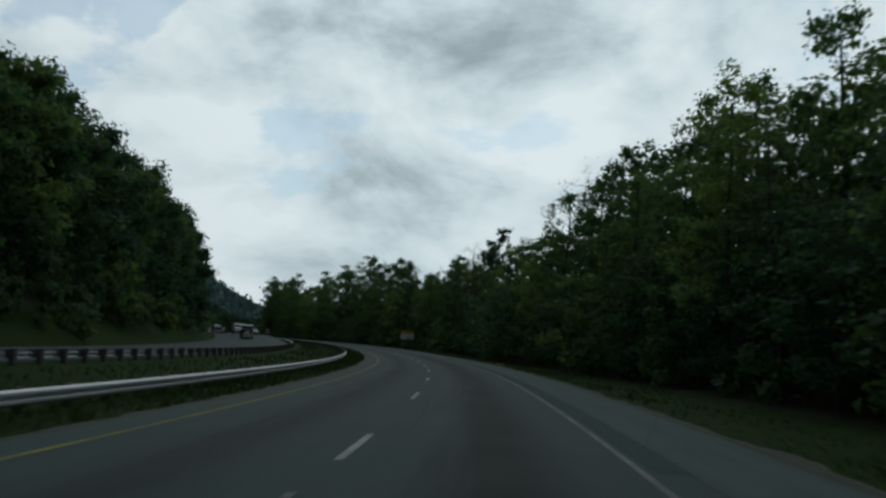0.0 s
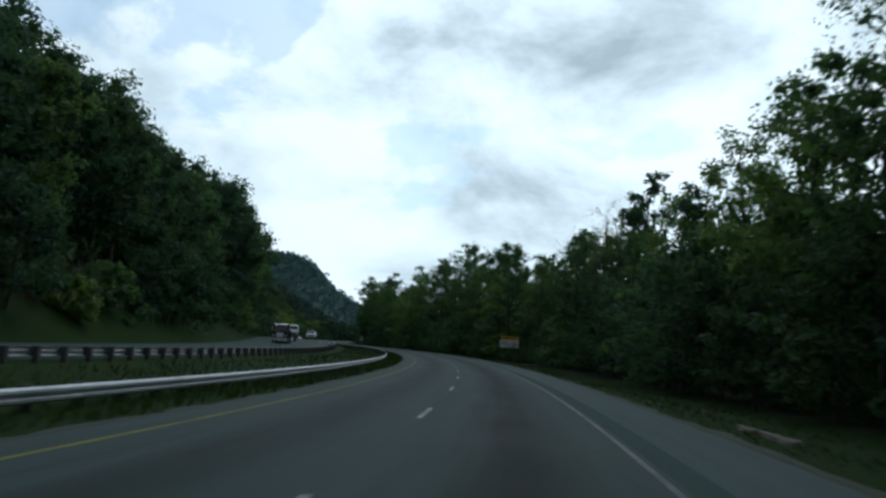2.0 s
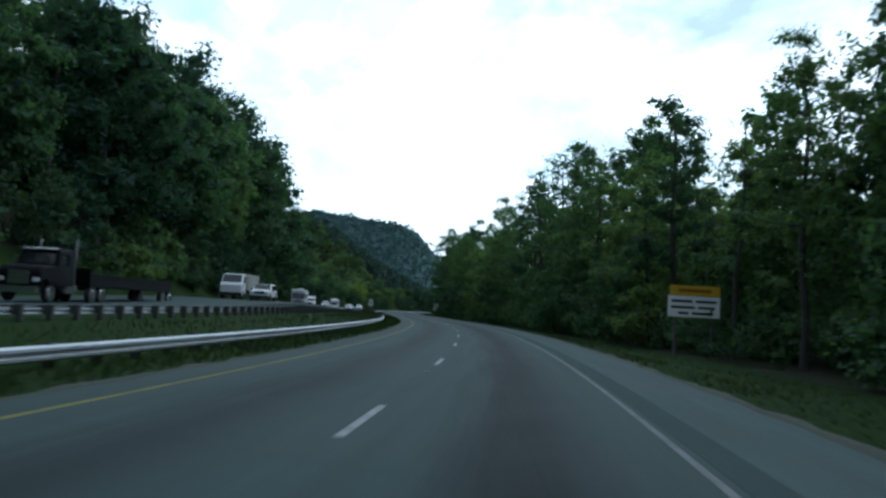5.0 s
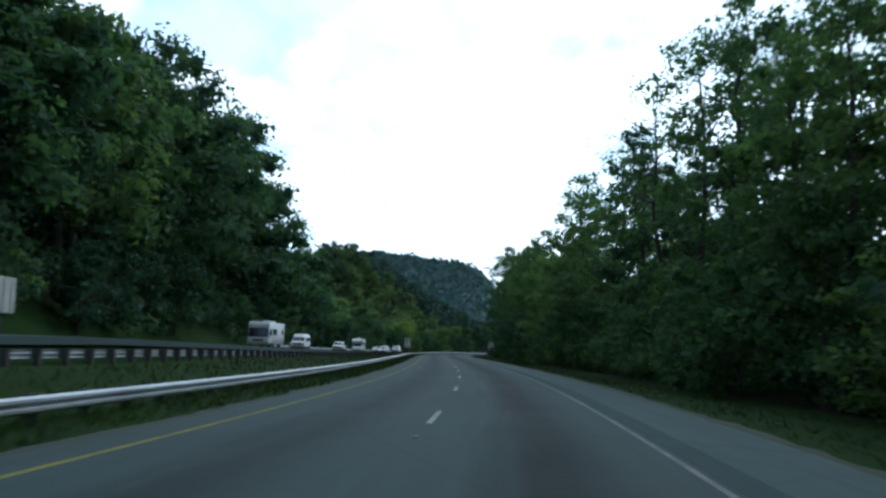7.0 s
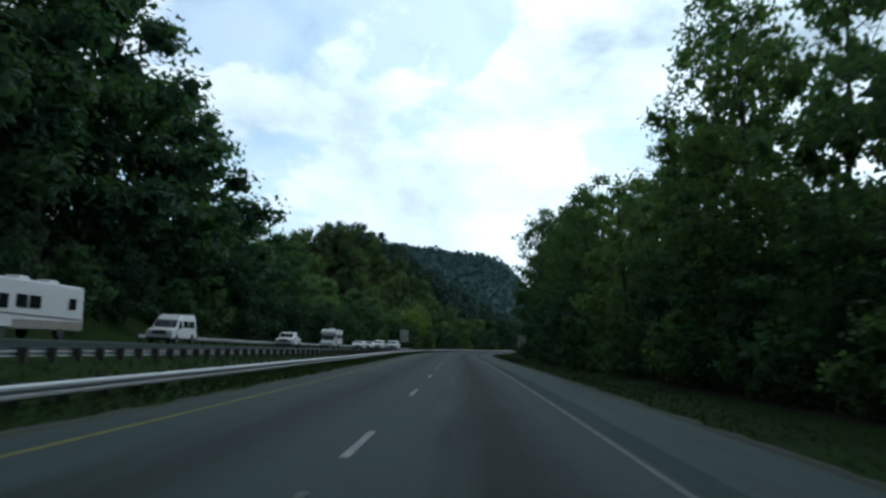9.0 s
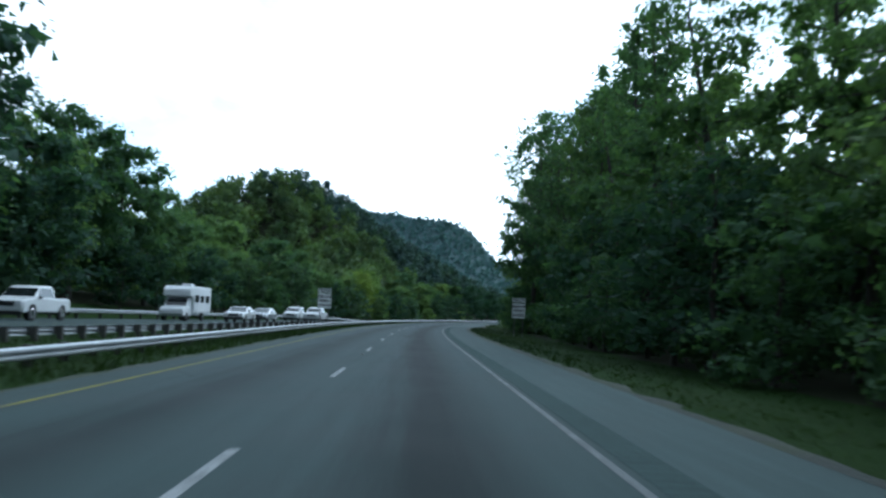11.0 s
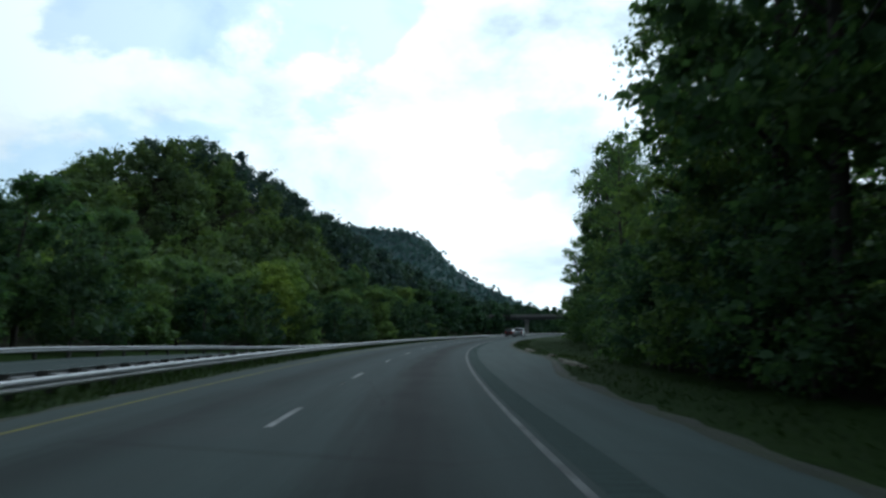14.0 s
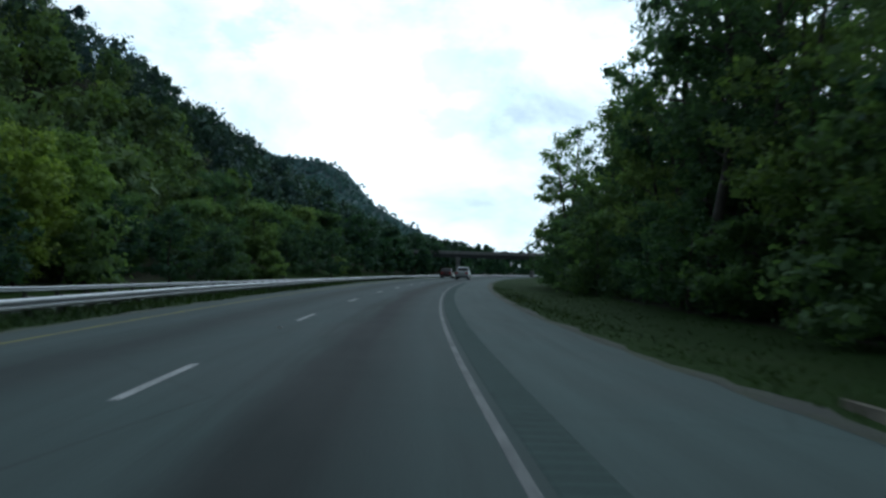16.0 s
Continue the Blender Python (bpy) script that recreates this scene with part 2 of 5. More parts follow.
def asphalt(stained):
    def build(nt):
        g = Net(nt)
        uv = g.node("ShaderNodeUVMap").outputs[0]          # u: metres left of the lane line, v: metres along
        sep = g.node("ShaderNodeSeparateXYZ")
        g.link(uv, sep.inputs[0])
        d, s = sep.outputs[0], sep.outputs[1]
        stretch = g.node("ShaderNodeMapping")
        stretch.inputs["Scale"].default_value = (1.0, 0.05, 1.0)
        g.link(uv, stretch.inputs[0])
        grain = g.noise(uv, 38.0, 3.0, 0.7)
        blotch = g.noise(uv, 0.35, 5.0, 0.6)
        streak = g.noise(stretch.outputs[0], 2.2, 5.0, 0.6)
        col = g.ramp(grain, (0.30, (0.0235, 0.0358, 0.0350)), (0.70, (0.0458, 0.0685, 0.0655)))
        col = g.mix(0.85, col, g.grey(blotch, (0.30, 0.80), (0.72, 1.12)), "MULTIPLY")
        col = g.mix(0.8, col, g.grey(streak, (0.30, 0.78), (0.70, 1.10)), "MULTIPLY")
        if stained:
            # oil and rubber down the middle of each lane, pale shoulders
            wob = g.math("MULTIPLY", g.math("SUBTRACT", streak, 0.5), 1.0)
            for mid, half, dark in ((-2.0, 0.90, 0.30), (1.75, 0.85, 0.52)):
                off = g.math("ABSOLUTE", g.math("ADD", g.math("SUBTRACT", d, mid), wob))
                band = g.grey(g.math("DIVIDE", off, half * 2.0), (0.10, dark), (0.62, 1.0))
                col = g.mix(1.0, col, band, "MULTIPLY")
            edge = g.math("ADD", d, g.math("MULTIPLY", wob, 0.12))
            pale = g.grey(g.math("DIVIDE", g.math("MULTIPLY", g.math("ADD", edge, 4.27), -1.0), 0.12), (0.0, 0.0), (1.0, 1.0))
            col = g.mix(pale, col, g.mix(1.0, col, (1.28, 1.28, 1.28), "MULTIPLY"))
            strip = g.grey(g.math("ABSOLUTE", g.math("ADD", edge, 4.03)), (0.20, 0.95), (0.28, 1.0))
            col = g.mix(1.0, col, strip, "MULTIPLY")
            pale = g.grey(g.math("DIVIDE", g.math("SUBTRACT", edge, 3.75), 0.12), (0.0, 0.0), (1.0, 1.0))
            col = g.mix(pale, col, g.mix(1.0, col, (1.02, 1.01, 0.98), "MULTIPLY"))
            seam = g.math("ABSOLUTE", g.math("ADD", edge, 4.30))
            col = g.mix(1.0, col, g.grey(seam, (0.0, 0.62), (0.06, 1.0)), "MULTIPLY")
        # thin cracks
        v = g.node("ShaderNodeTexVoronoi", Scale=0.16)
        v.feature = "DISTANCE_TO_EDGE"
        warp = g.mix(0.25, uv, g.node("ShaderNodeTexNoise", Scale=0.8).outputs[1])
        g.link(warp, v.inputs["Vector"])
        col = g.mix(1.0, col, g.grey(v.outputs[0], (0.0, 0.68), (0.004, 1.0)), "MULTIPLY")
        rough = g.grey(blotch, (0.3, 0.80), (0.7, 0.92))
        g.finish(col, rough, normal=g.bump(grain, 0.35, 0.006), Specular_IOR_Level=0.14)
    return material("asphalt_travelled" if stained else "asphalt_plain", build)


def paint(name, color, worn=0.5):
    def build(nt):
        g = Net(nt)
        co = g.node("ShaderNodeTexCoord").outputs["Object"]
        fine, big = g.noise(co, 22.0, 4.0, 0.7), g.noise(co, 1.3, 4.0)
        wear = g.math("ADD", g.math("MULTIPLY", fine, 0.7), g.math("MULTIPLY", big, 0.5))
        col = g.mix(g.grey(wear, (worn, 0.0), (worn + 0.22, 0.75)), color, (0.055, 0.06, 0.062))
        g.finish(col, 0.9, Specular_IOR_Level=0.12)
    return material(name, build)


def grass():
    def build(nt):
        g = Net(nt)
        co = g.node("ShaderNodeTexCoord").outputs["Object"]
        a, b, c = g.noise(co, 9.0, 5.0, 0.7), g.noise(co, 0.22, 4.0), g.noise(co, 1.7, 4.0)
        col = g.ramp(a, (0.25, (0.008, 0.018, 0.005)), (0.75, (0.026, 0.050, 0.012)))
        col = g.mix(g.grey(b, (0.50, 0.0), (0.72, 0.5)), col, (0.021, 0.032, 0.010))
        col = g.mix(g.grey(c, (0.55, 0.0), (0.72, 0.5)), col, (0.018, 0.030, 0.010))
        g.finish(col, 0.9, normal=g.bump(a, 0.8, 0.08), Specular_IOR_Level=0.03)
    return material("meadow_soil", build)


def litter():
    def build(nt):
        g = Net(nt)
        co = g.node("ShaderNodeTexCoord").outputs["Object"]
        a, b = g.noise(co, 3.0, 5.0, 0.7), g.noise(co, 0.3, 4.0)
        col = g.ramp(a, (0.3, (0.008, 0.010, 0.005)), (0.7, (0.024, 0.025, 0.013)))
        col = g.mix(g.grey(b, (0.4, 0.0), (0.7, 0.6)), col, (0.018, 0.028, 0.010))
        g.finish(col, 0.95, normal=g.bump(a, 0.8, 0.1), Specular_IOR_Level=0.1)
    return material("leaf_litter", build)


def leaves(name, dark, light, thin=0.35, patchy=False):
    def build(nt):
        g = Net(nt)
        geo, info = g.node("ShaderNodeNewGeometry"), g.node("ShaderNodeObjectInfo")
        co = g.node("ShaderNodeTexCoord").outputs["Object"]
        tone = g.math("ADD", g.math("MULTIPLY", geo.outputs["Random Per Island"], 0.30), g.math("MULTIPLY", g.noise(co, 0.45, 3.0), 0.40))
        tone = g.math("ADD", tone, g.math("MULTIPLY", g.noise(co, 5.0, 3.0, 0.7), 0.30))
        col = g.ramp(tone, (0.22, dark), (0.78, light))
        if patchy:
            # whole trees differ: budding brown, deep green, fresh yellow green
            col = g.mix(1.0, col, g.ramp(g.noise(co, 0.075, 2.0), (0.34, (0.62, 0.72, 0.80)), (0.46, (1.0, 0.95, 0.95)), (0.56, (0.98, 1.06, 0.9)), (0.66, (1.42, 1.32, 0.85))), "MULTIPLY")
        col = g.mix(1.0, col, g.ramp(info.outputs["Random"], (0.0, (0.62, 0.76, 0.78)), (0.55, (0.88, 1.0, 1.05)), (1.0, (1.15, 1.15, 0.98))), "MULTIPLY")
        p = g.node("ShaderNodeBsdfPrincipled", Roughness=0.75)
        p.inputs["Specular IOR Level"].default_value = 0.1
        t = g.node("ShaderNodeBsdfTranslucent")
        g.link(col, p.inputs["Base Color"])
        g.link(g.mix(1.0, col, (1.25, 1.35, 0.6), "MULTIPLY"), t.inputs[0])
        m = g.node("ShaderNodeMixShader", Fac=thin)
        g.link(p.outputs[0], m.inputs[1])
        g.link(t.outputs[0], m.inputs[2])
        g.link(m.outputs[0], g.out.inputs[0])
    return material(name, build)


def bark():
    def build(nt):
        g = Net(nt)
        co = g.node("ShaderNodeTexCoord").outputs["Object"]
        st = g.node("ShaderNodeMapping")
        st.inputs["Scale"].default_value = (1, 1, 0.18)
        g.link(co, st.inputs[0])
        a = g.noise(st.outputs[0], 9.0, 5.0, 0.65)
        col = g.ramp(a, (0.3, (0.020, 0.018, 0.015)), (0.7, (0.075, 0.067, 0.057)))
        g.finish(col, 0.9, normal=g.bump(a, 0.8, 0.04))
    return material("bark", build)


def steel(name, low, high, rough=0.5, metal=0.7):
    def build(nt):
        g = Net(nt)
        co = g.node("ShaderNodeTexCoord").outputs["Object"]
        a, b = g.noise(co, 6.0, 4.0, 0.7), g.noise(co, 0.5, 3.0)
        col = g.ramp(a, (0.3, low), (0.7, high))
        col = g.mix(g.grey(b, (0.55, 0.0), (0.8, 0.5)), col, tuple(v * 0.6 for v in low))
        g.finish(col, rough, metal, normal=g.bump(a, 0.15, 0.003))
    return material(name, build)


def plain(name, color, rough=0.5, metal=0.0, dirt=0.25, gloss=0.5):
    def build(nt):
        g = Net(nt)
        co = g.node("ShaderNodeTexCoord").outputs["Object"]
        a, b = g.noise(co, 14.0, 4.0, 0.7), g.noise(co, 1.1, 4.0)
        f = g.grey(g.math("ADD", g.math("MULTIPLY", a, 0.4), g.math("MULTIPLY", b, 0.6)), (0.35, 1.0 - dirt), (0.65, 1.0))
        g.finish(g.mix(1.0, color, f, "MULTIPLY"), rough, metal, Specular_IOR_Level=gloss)
    return material(name, build)


def glazing():
    def build(nt):
        g = Net(nt)
        g.finish((0.012, 0.015, 0.017), 0.06, Specular_IOR_Level=0.7)
    return material("dark_glass", build)


WHITE_LINE = paint("white_road_paint", (0.17, 0.18, 0.18), 0.48)
DASH = paint("white_dash_paint", (0.28, 0.29, 0.29), 0.52)
YELLOW_LINE = paint("yellow_road_paint", (0.175, 0.165, 0.034), 0.50)
GALV = steel("galvanised_steel", (0.30, 0.32, 0.335), (0.46, 0.48, 0.495), 0.55, 0.35)
WOODPOST = plain("treated_timber", (0.058, 0.057, 0.052), 0.9, 0.0, 0.5)
CONCRETE = plain("bridge_concrete", (0.24, 0.24, 0.235), 0.85, 0.0, 0.4)
GLASS = glazing()
RUBBER = plain("tyre_rubber", (0.02, 0.02, 0.02), 0.85)
CHROME = steel("bright_metal", (0.55, 0.55, 0.56), (0.7, 0.7, 0.7), 0.25, 1.0)
LEAF_MID = leaves("leaf_mid", (0.051, 0.086, 0.047), (0.116, 0.176, 0.092), 0.46)
LEAF_FRESH = leaves("leaf_fresh", (0.072, 0.112, 0.049), (0.158, 0.220, 0.098), 0.46)
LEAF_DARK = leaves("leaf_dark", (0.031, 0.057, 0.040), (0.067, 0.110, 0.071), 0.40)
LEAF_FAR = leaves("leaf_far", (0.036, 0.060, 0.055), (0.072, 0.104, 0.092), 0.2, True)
LEAF_HILL = leaves("leaf_hill", (0.086, 0.117, 0.055), (0.190, 0.230, 0.106), 0.35, True)
LEAF_SPRING = leaves("leaf_spring", (0.105, 0.155, 0.038), (0.215, 0.270, 0.080), 0.4)
# pale blue-grey leaves: distance haze painted into the far spur's colour
LEAF_HAZE = leaves("leaf_haze_pale", (0.104, 0.170, 0.172), (0.140, 0.216, 0.214), 0.2)
BARK = bark()


# ---------------------------------------------------------------- small mesh kit
def mesh_of(name, verts, faces, mat, smooth_faces=False):
    me = bpy.data.meshes.new(name)
    me.from_pydata([tuple(map(float, v)) for v in verts], [], [tuple(map(int, f)) for f in faces])
    me.materials.append(mat)
    if smooth_faces:
        me.polygons.foreach_set("use_smooth", [True] * len(me.polygons))
    me.update()
    return me


def crown_mesh(name, q, mat):
    """One mesh of loose leaf sprays, q (n, corners, 3)."""
    n, c = q.shape[:2]
    me = bpy.data.meshes.new(name)
    me.vertices.add(c * n)
    me.vertices.foreach_set("co", np.ascontiguousarray(q, np.float32).ravel())
    me.loops.add(c * n)
    me.loops.foreach_set("vertex_index", np.arange(c * n, dtype=np.int32))
    me.polygons.add(n)
    me.polygons.foreach_set("loop_start", np.arange(0, c * n, c, dtype=np.int32))
    me.materials.append(mat)
    me.update(calc_edges=True)
    return me


def part_mesh(name, me, parent, label=""):
    ob = new(name, me)
    ob.parent = parent
    if label:
        ob["label"] = label
    return ob


def part(name, bm, mat, parent, label="", soft=False):
    me = bpy.data.meshes.new(name)
    bm.normal_update()
    bm.to_mesh(me)
    bm.free()
    me.materials.append(mat)
    if soft:
        me.polygons.foreach_set("use_smooth", [True] * len(me.polygons))
    return part_mesh(name, me, parent, label)


def box(bm, x0, x1, y0, y1, z0, z1, bevel=0.0):
    made = bmesh.ops.create_cube(bm, size=1.0, matrix=Matrix.LocRotScale(((x0 + x1) / 2, (y0 + y1) / 2, (z0 + z1) / 2), None, (x1 - x0, y1 - y0, z1 - z0)))
    if bevel:
        edges = {e for v in made["verts"] for e in v.link_edges}
        bmesh.ops.bevel(bm, geom=list(edges), offset=bevel, segments=2, affect="EDGES")
    return bm


def boxed(*args, bevel=0.0):
    return box(bmesh.new(), *args, bevel=bevel)


def ribbon(name, s, profile, mat, closed=False, uv=False, soft=False):
    """A mesh swept along the road: profile(s) gives rows of (d, z) for each s."""
    s = np.asarray(s, float)
    prof = np.array([profile(v) for v in s], float)              # (n, m, 2)
    n, m = prof.shape[:2]
    x, y = place(s[:, None], prof[:, :, 0])
    verts = np.stack([x, y, prof[:, :, 1] + fall(s)[:, None]], -1).reshape(-1, 3)
    faces = []
    for i in range(n - 1):
        for j in range(m if closed else m - 1):
            k = (j + 1) % m
            faces.append((i * m + j, i * m + k, (i + 1) * m + k, (i + 1) * m + j))
    if closed:
        faces += [tuple(range(m))[::-1], tuple((n - 1) * m + j for j in range(m))]
    me = mesh_of(name, verts, faces, mat, soft)
    if uv:
        lay = me.uv_layers.new(name="UVMap")
        idx = np.empty(len(me.loops), np.int32)
        me.loops.foreach_get("vertex_index", idx)
        co = np.stack([prof[:, :, 0], np.repeat(s[:, None], m, 1)], -1).reshape(-1, 2)
        lay.data.foreach_set("uv", co[idx].astype(np.float32).ravel())
    return me


# ---------------------------------------------------------------- ground
def build_ground():
    s = np.r_[np.arange(-400, -40, 30), np.arange(-40, 720, 4), np.arange(720, 1700, 30)].astype(float)
    d = np.r_[-430, -330, -250, -190, -150, -120, -95, -76, -60, -50, -42, -35, -29, -24, -20, -17, -15, -13.5, -12, -11, -10, -9.2, -8.6, -8, -7.4, -6.8, -6.2, -5.4, -3,
              0, 3, 4.5, 4.7, 5.4, 6.2, 7, 8, 9, 10, 11.5, 13, 14.5, 16, 17.5, 19, 20.5, 22, 23.5, 25, 27, 29, 31, 33, 35, 37, 40, 43, 47, 52, 58, 65, 73, 82, 92, 104, 118, 135, 155, 180, 215, 260, 330, 400.0]
    ss, dd = np.meshgrid(s, d, indexing="ij")
    x, y = place(ss, dd)
    z = land(ss, dd)
    rough = np.array([noise.noise((a * 0.35, b * 0.35, 2.0)) for a, b in zip(x.ravel(), y.ravel())]).reshape(x.shape)
    free = ((dd < right_edge(ss) - 0.5) | (dd > 5.0)) & (abs(dd - mid_other(ss) - 1.0) > 8.0)
    z = z + rough * np.where(free, 0.10, 0.0)
    n, m = ss.shape
    faces = [(i * m + j, (i + 1) * m + j, (i + 1) * m + j + 1, i * m + j + 1) for i in range(n - 1) for j in range(m - 1)]
    me = mesh_of("ground", np.stack([x, y, z], -1).reshape(-1, 3), [f[::-1] for f in faces], grass(), True)
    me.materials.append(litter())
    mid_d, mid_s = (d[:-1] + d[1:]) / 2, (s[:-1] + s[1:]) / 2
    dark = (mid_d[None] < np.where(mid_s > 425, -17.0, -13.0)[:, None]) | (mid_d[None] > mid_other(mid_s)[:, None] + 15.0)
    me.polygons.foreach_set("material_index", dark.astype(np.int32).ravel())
    tagged(new("ground", me), "grass verges, median and wooded valley floor and slopes", "ground", kind="structure")


build_ground()

RUN = np.r_[np.arange(-40, 720, 3.0), np.arange(720, 1000, 8.0)]
ROAD = tagged(new("road", ribbon("road", RUN, lambda s: [(float(right_edge(s)), -0.25), (float(right_edge(s)), -0.035), (-4.6, -0.008), (-3.7, 0), (-2, 0), (0, 0), (2, 0), (3.6, 0), (4.55, -0.02), (4.62, -0.25)], asphalt(True), uv=True)),
              "grey worn asphalt carriageway with paler shoulders", "road", kind="structure")
OTHER = tagged(new("road", ribbon("road", RUN, lambda s: [(float(mid_other(s)) + o, float(z_other(s)) + q) for o, q in ((-5.3, -0.3), (-5.2, 0), (0, 0.02), (float(outer_other(s)), 0), (float(outer_other(s)) + 0.1, -0.3))], asphalt(False), uv=True)),
               "opposite asphalt carriageway beyond the grassy median", "road", kind="structure")


def line(name, d, width, mat, s=RUN, z=0.005, label=""):
    f = d if callable(d) else (lambda v: d)
    zz = z if callable(z) else (lambda v: z)
    me = ribbon(name, s, lambda v: [(float(f(v)) - width / 2, zz(v) - 0.002), (float(f(v)) - width / 2 + 0.01, zz(v)), (float(f(v)) + width / 2 - 0.01, zz(v)), (float(f(v)) + width / 2, zz(v) - 0.002)], mat)
    return me


part_mesh("edge_line", line("edge_line", -3.72, 0.10, WHITE_LINE), ROAD, "worn white edge line")
part_mesh("median_line", line("median_line", 3.60, 0.12, YELLOW_LINE), ROAD, "faded yellow median line")
part_mesh("edge_line", line("edge_line", lambda s: mid_other(s) + 3.7, 0.12, WHITE_LINE, z=lambda s: float(z_other(s)) + 0.02), OTHER)
part_mesh("median_line", line("median_line", lambda s: mid_other(s) - 3.7, 0.12, YELLOW_LINE, z=lambda s: float(z_other(s)) + 0.015), OTHER)
for k in range(-2, 62):
    s0 = 9.9 + 12.19 * k
    part_mesh("lane_dash", line("lane_dash", 0.0, 0.12, DASH, np.linspace(s0, s0 + 3.0, 3), 0.004), ROAD)
    part_mesh("lane_dash", line("lane_dash", mid_other, 0.11, WHITE_LINE, np.linspace(s0, s0 + 3.0, 3), lambda s: float(z_other(s)) + 0.024), OTHER)


def lane_marker():
    bm = bmesh.new()
    box(bm, -0.05, 0.05, -0.05, 0.05, 0, 0.018, 0.006)
    me = bpy.data.meshes.new("lane_marker")
    bm.to_mesh(me)
    bm.free()
    me.materials.append(plain("marker_white", (0.22, 0.22, 0.21), 0.7))
    return me


MARK = lane_marker()
for k in range(0, 24):
    s0 = 7.4 + 24.38 * k
    ob = part_mesh("lane_marker", MARK, ROAD, "")
    x, y = place(s0, 0.0)
    ob.matrix_world = pose(x, y, 0.002 + float(fall(s0)), 0, 0, heading(s0))


def rumble():
    """Ground-in grooves across the strip beside the edge line: ridges with sloped sides, the troughs' shade painted
    dark.
    """
    step = np.array([0.0, 0.18, 0.195, 0.285])
    high = np.array([0.009, 0.009, 0.003, 0.003])
    s = np.arange(10, 520, 0.30)
    run, z = (s[:, None] + step).ravel(), np.tile(high, len(s))
    d = np.array([-4.36, -4.33, -3.90, -3.87])
    x, y = place(run[:, None], d[None])
    zz = z[:, None] * np.array([0.0, 1, 1, 0.0]) + np.interp(-d, [3.7, 4.6], [0, -0.008]) + fall(run)[:, None]
    n, m = x.shape
    faces = [(i * m + j, i * m + j + 1, (i + 1) * m + j + 1, (i + 1) * m + j) for i in range(n - 1) for j in range(m - 1)]
    me = mesh_of("rumble_strip", np.stack([x, y, zz], -1).reshape(-1, 3), faces, plain("ridge_asphalt", (0.042, 0.066, 0.062), 0.95, 0.0, 0.15, 0.14))
    # trough faces darker than the ridges: groove shade put into the colour
    me.materials.append(plain("groove_shade", (0.021, 0.031, 0.030), 0.95, 0.0, 0.3, 0.08))
    me.polygons.foreach_set("material_index", np.repeat(np.tile([0, 1, 1, 0], len(s))[:n - 1], m - 1).astype(np.int32))
    part_mesh("rumble_strip", me, ROAD, "dark ground-in rumble strip grooves")["kind"] = "stuff"


rumble()


def gravel():
    def build(nt):
        g = Net(nt)
        co = g.node("ShaderNodeTexCoord").outputs["Object"]
        a, b = g.noise(co, 12.0, 5.0, 0.75), g.noise(co, 0.6, 4.0)
        col = g.ramp(a, (0.3, (0.008, 0.011, 0.008)), (0.7, (0.028, 0.034, 0.026)))
        col = g.mix(g.grey(b, (0.40, 0.0), (0.58, 0.9)), col, (0.020, 0.029, 0.011))
        g.finish(col, 0.95, normal=g.bump(a, 0.9, 0.03))
    return material("straw_gravel", build)


part_mesh("gravel_edge", ribbon("gravel_edge", np.arange(0, 560, 0.8), lambda s: [(float(right_edge(s)) + q * (1 + 1.1 * noise.noise((s * 0.7, q, 0.0))), z) for q, z in ((0.12, -0.03), (-0.05, -0.018), (-0.30, -0.05), (-0.6, -0.14))], gravel()), ROAD, "strip of gravel and dead grass along the pavement edge")
part_mesh("gravel_edge", ribbon("gravel_edge", np.arange(0, 560, 0.8), lambda s: [(4.6 + q * (1 + 1.1 * noise.noise((s * 0.7, q, 3.0))), z) for q, z in ((-0.12, -0.022), (0.05, -0.014), (0.28, -0.045), (0.55, -0.12))], gravel()), ROAD)


def bare_patch(s0, s1, d, wide):
    def prof(s):
        u = (s - s0) / (s1 - s0)
        w = wide * (math.sin(math.pi * min(1, max(0, u))) ** 0.5) * (0.7 + 1.3 * noise.noise((s * 1.1, d, 1.0))) + 0.02
        g = [(d + o * w, float(land(s, d + o * w) - fall(s)) + 0.07 + h + 0.05 * noise.noise((s * 2.3, o, 4.0))) for o, h in ((-1, -0.1), (-0.6, 0.03), (0, 0.05), (0.6, 0.03), (1, -0.1))]
        return g
    tagged(new("bare_patch", ribbon("bare_patch", np.arange(s0, s1 + 0.1, 0.5), prof, plain("straw_soil", (0.12, 0.112, 0.08), 0.95, 0.0, 0.7))), "worn patch of straw-coloured gravel in the verge", "gravel", kind="structure")


bare_patch(406.5, 415.0, -8.2, 0.30)
bare_patch(420.0, 422.2, -8.55, 0.24)
bare_patch(429.5, 437.5, -8.0, 0.38)
bare_patch(70.0, 74.0, -7.4, 0.3)


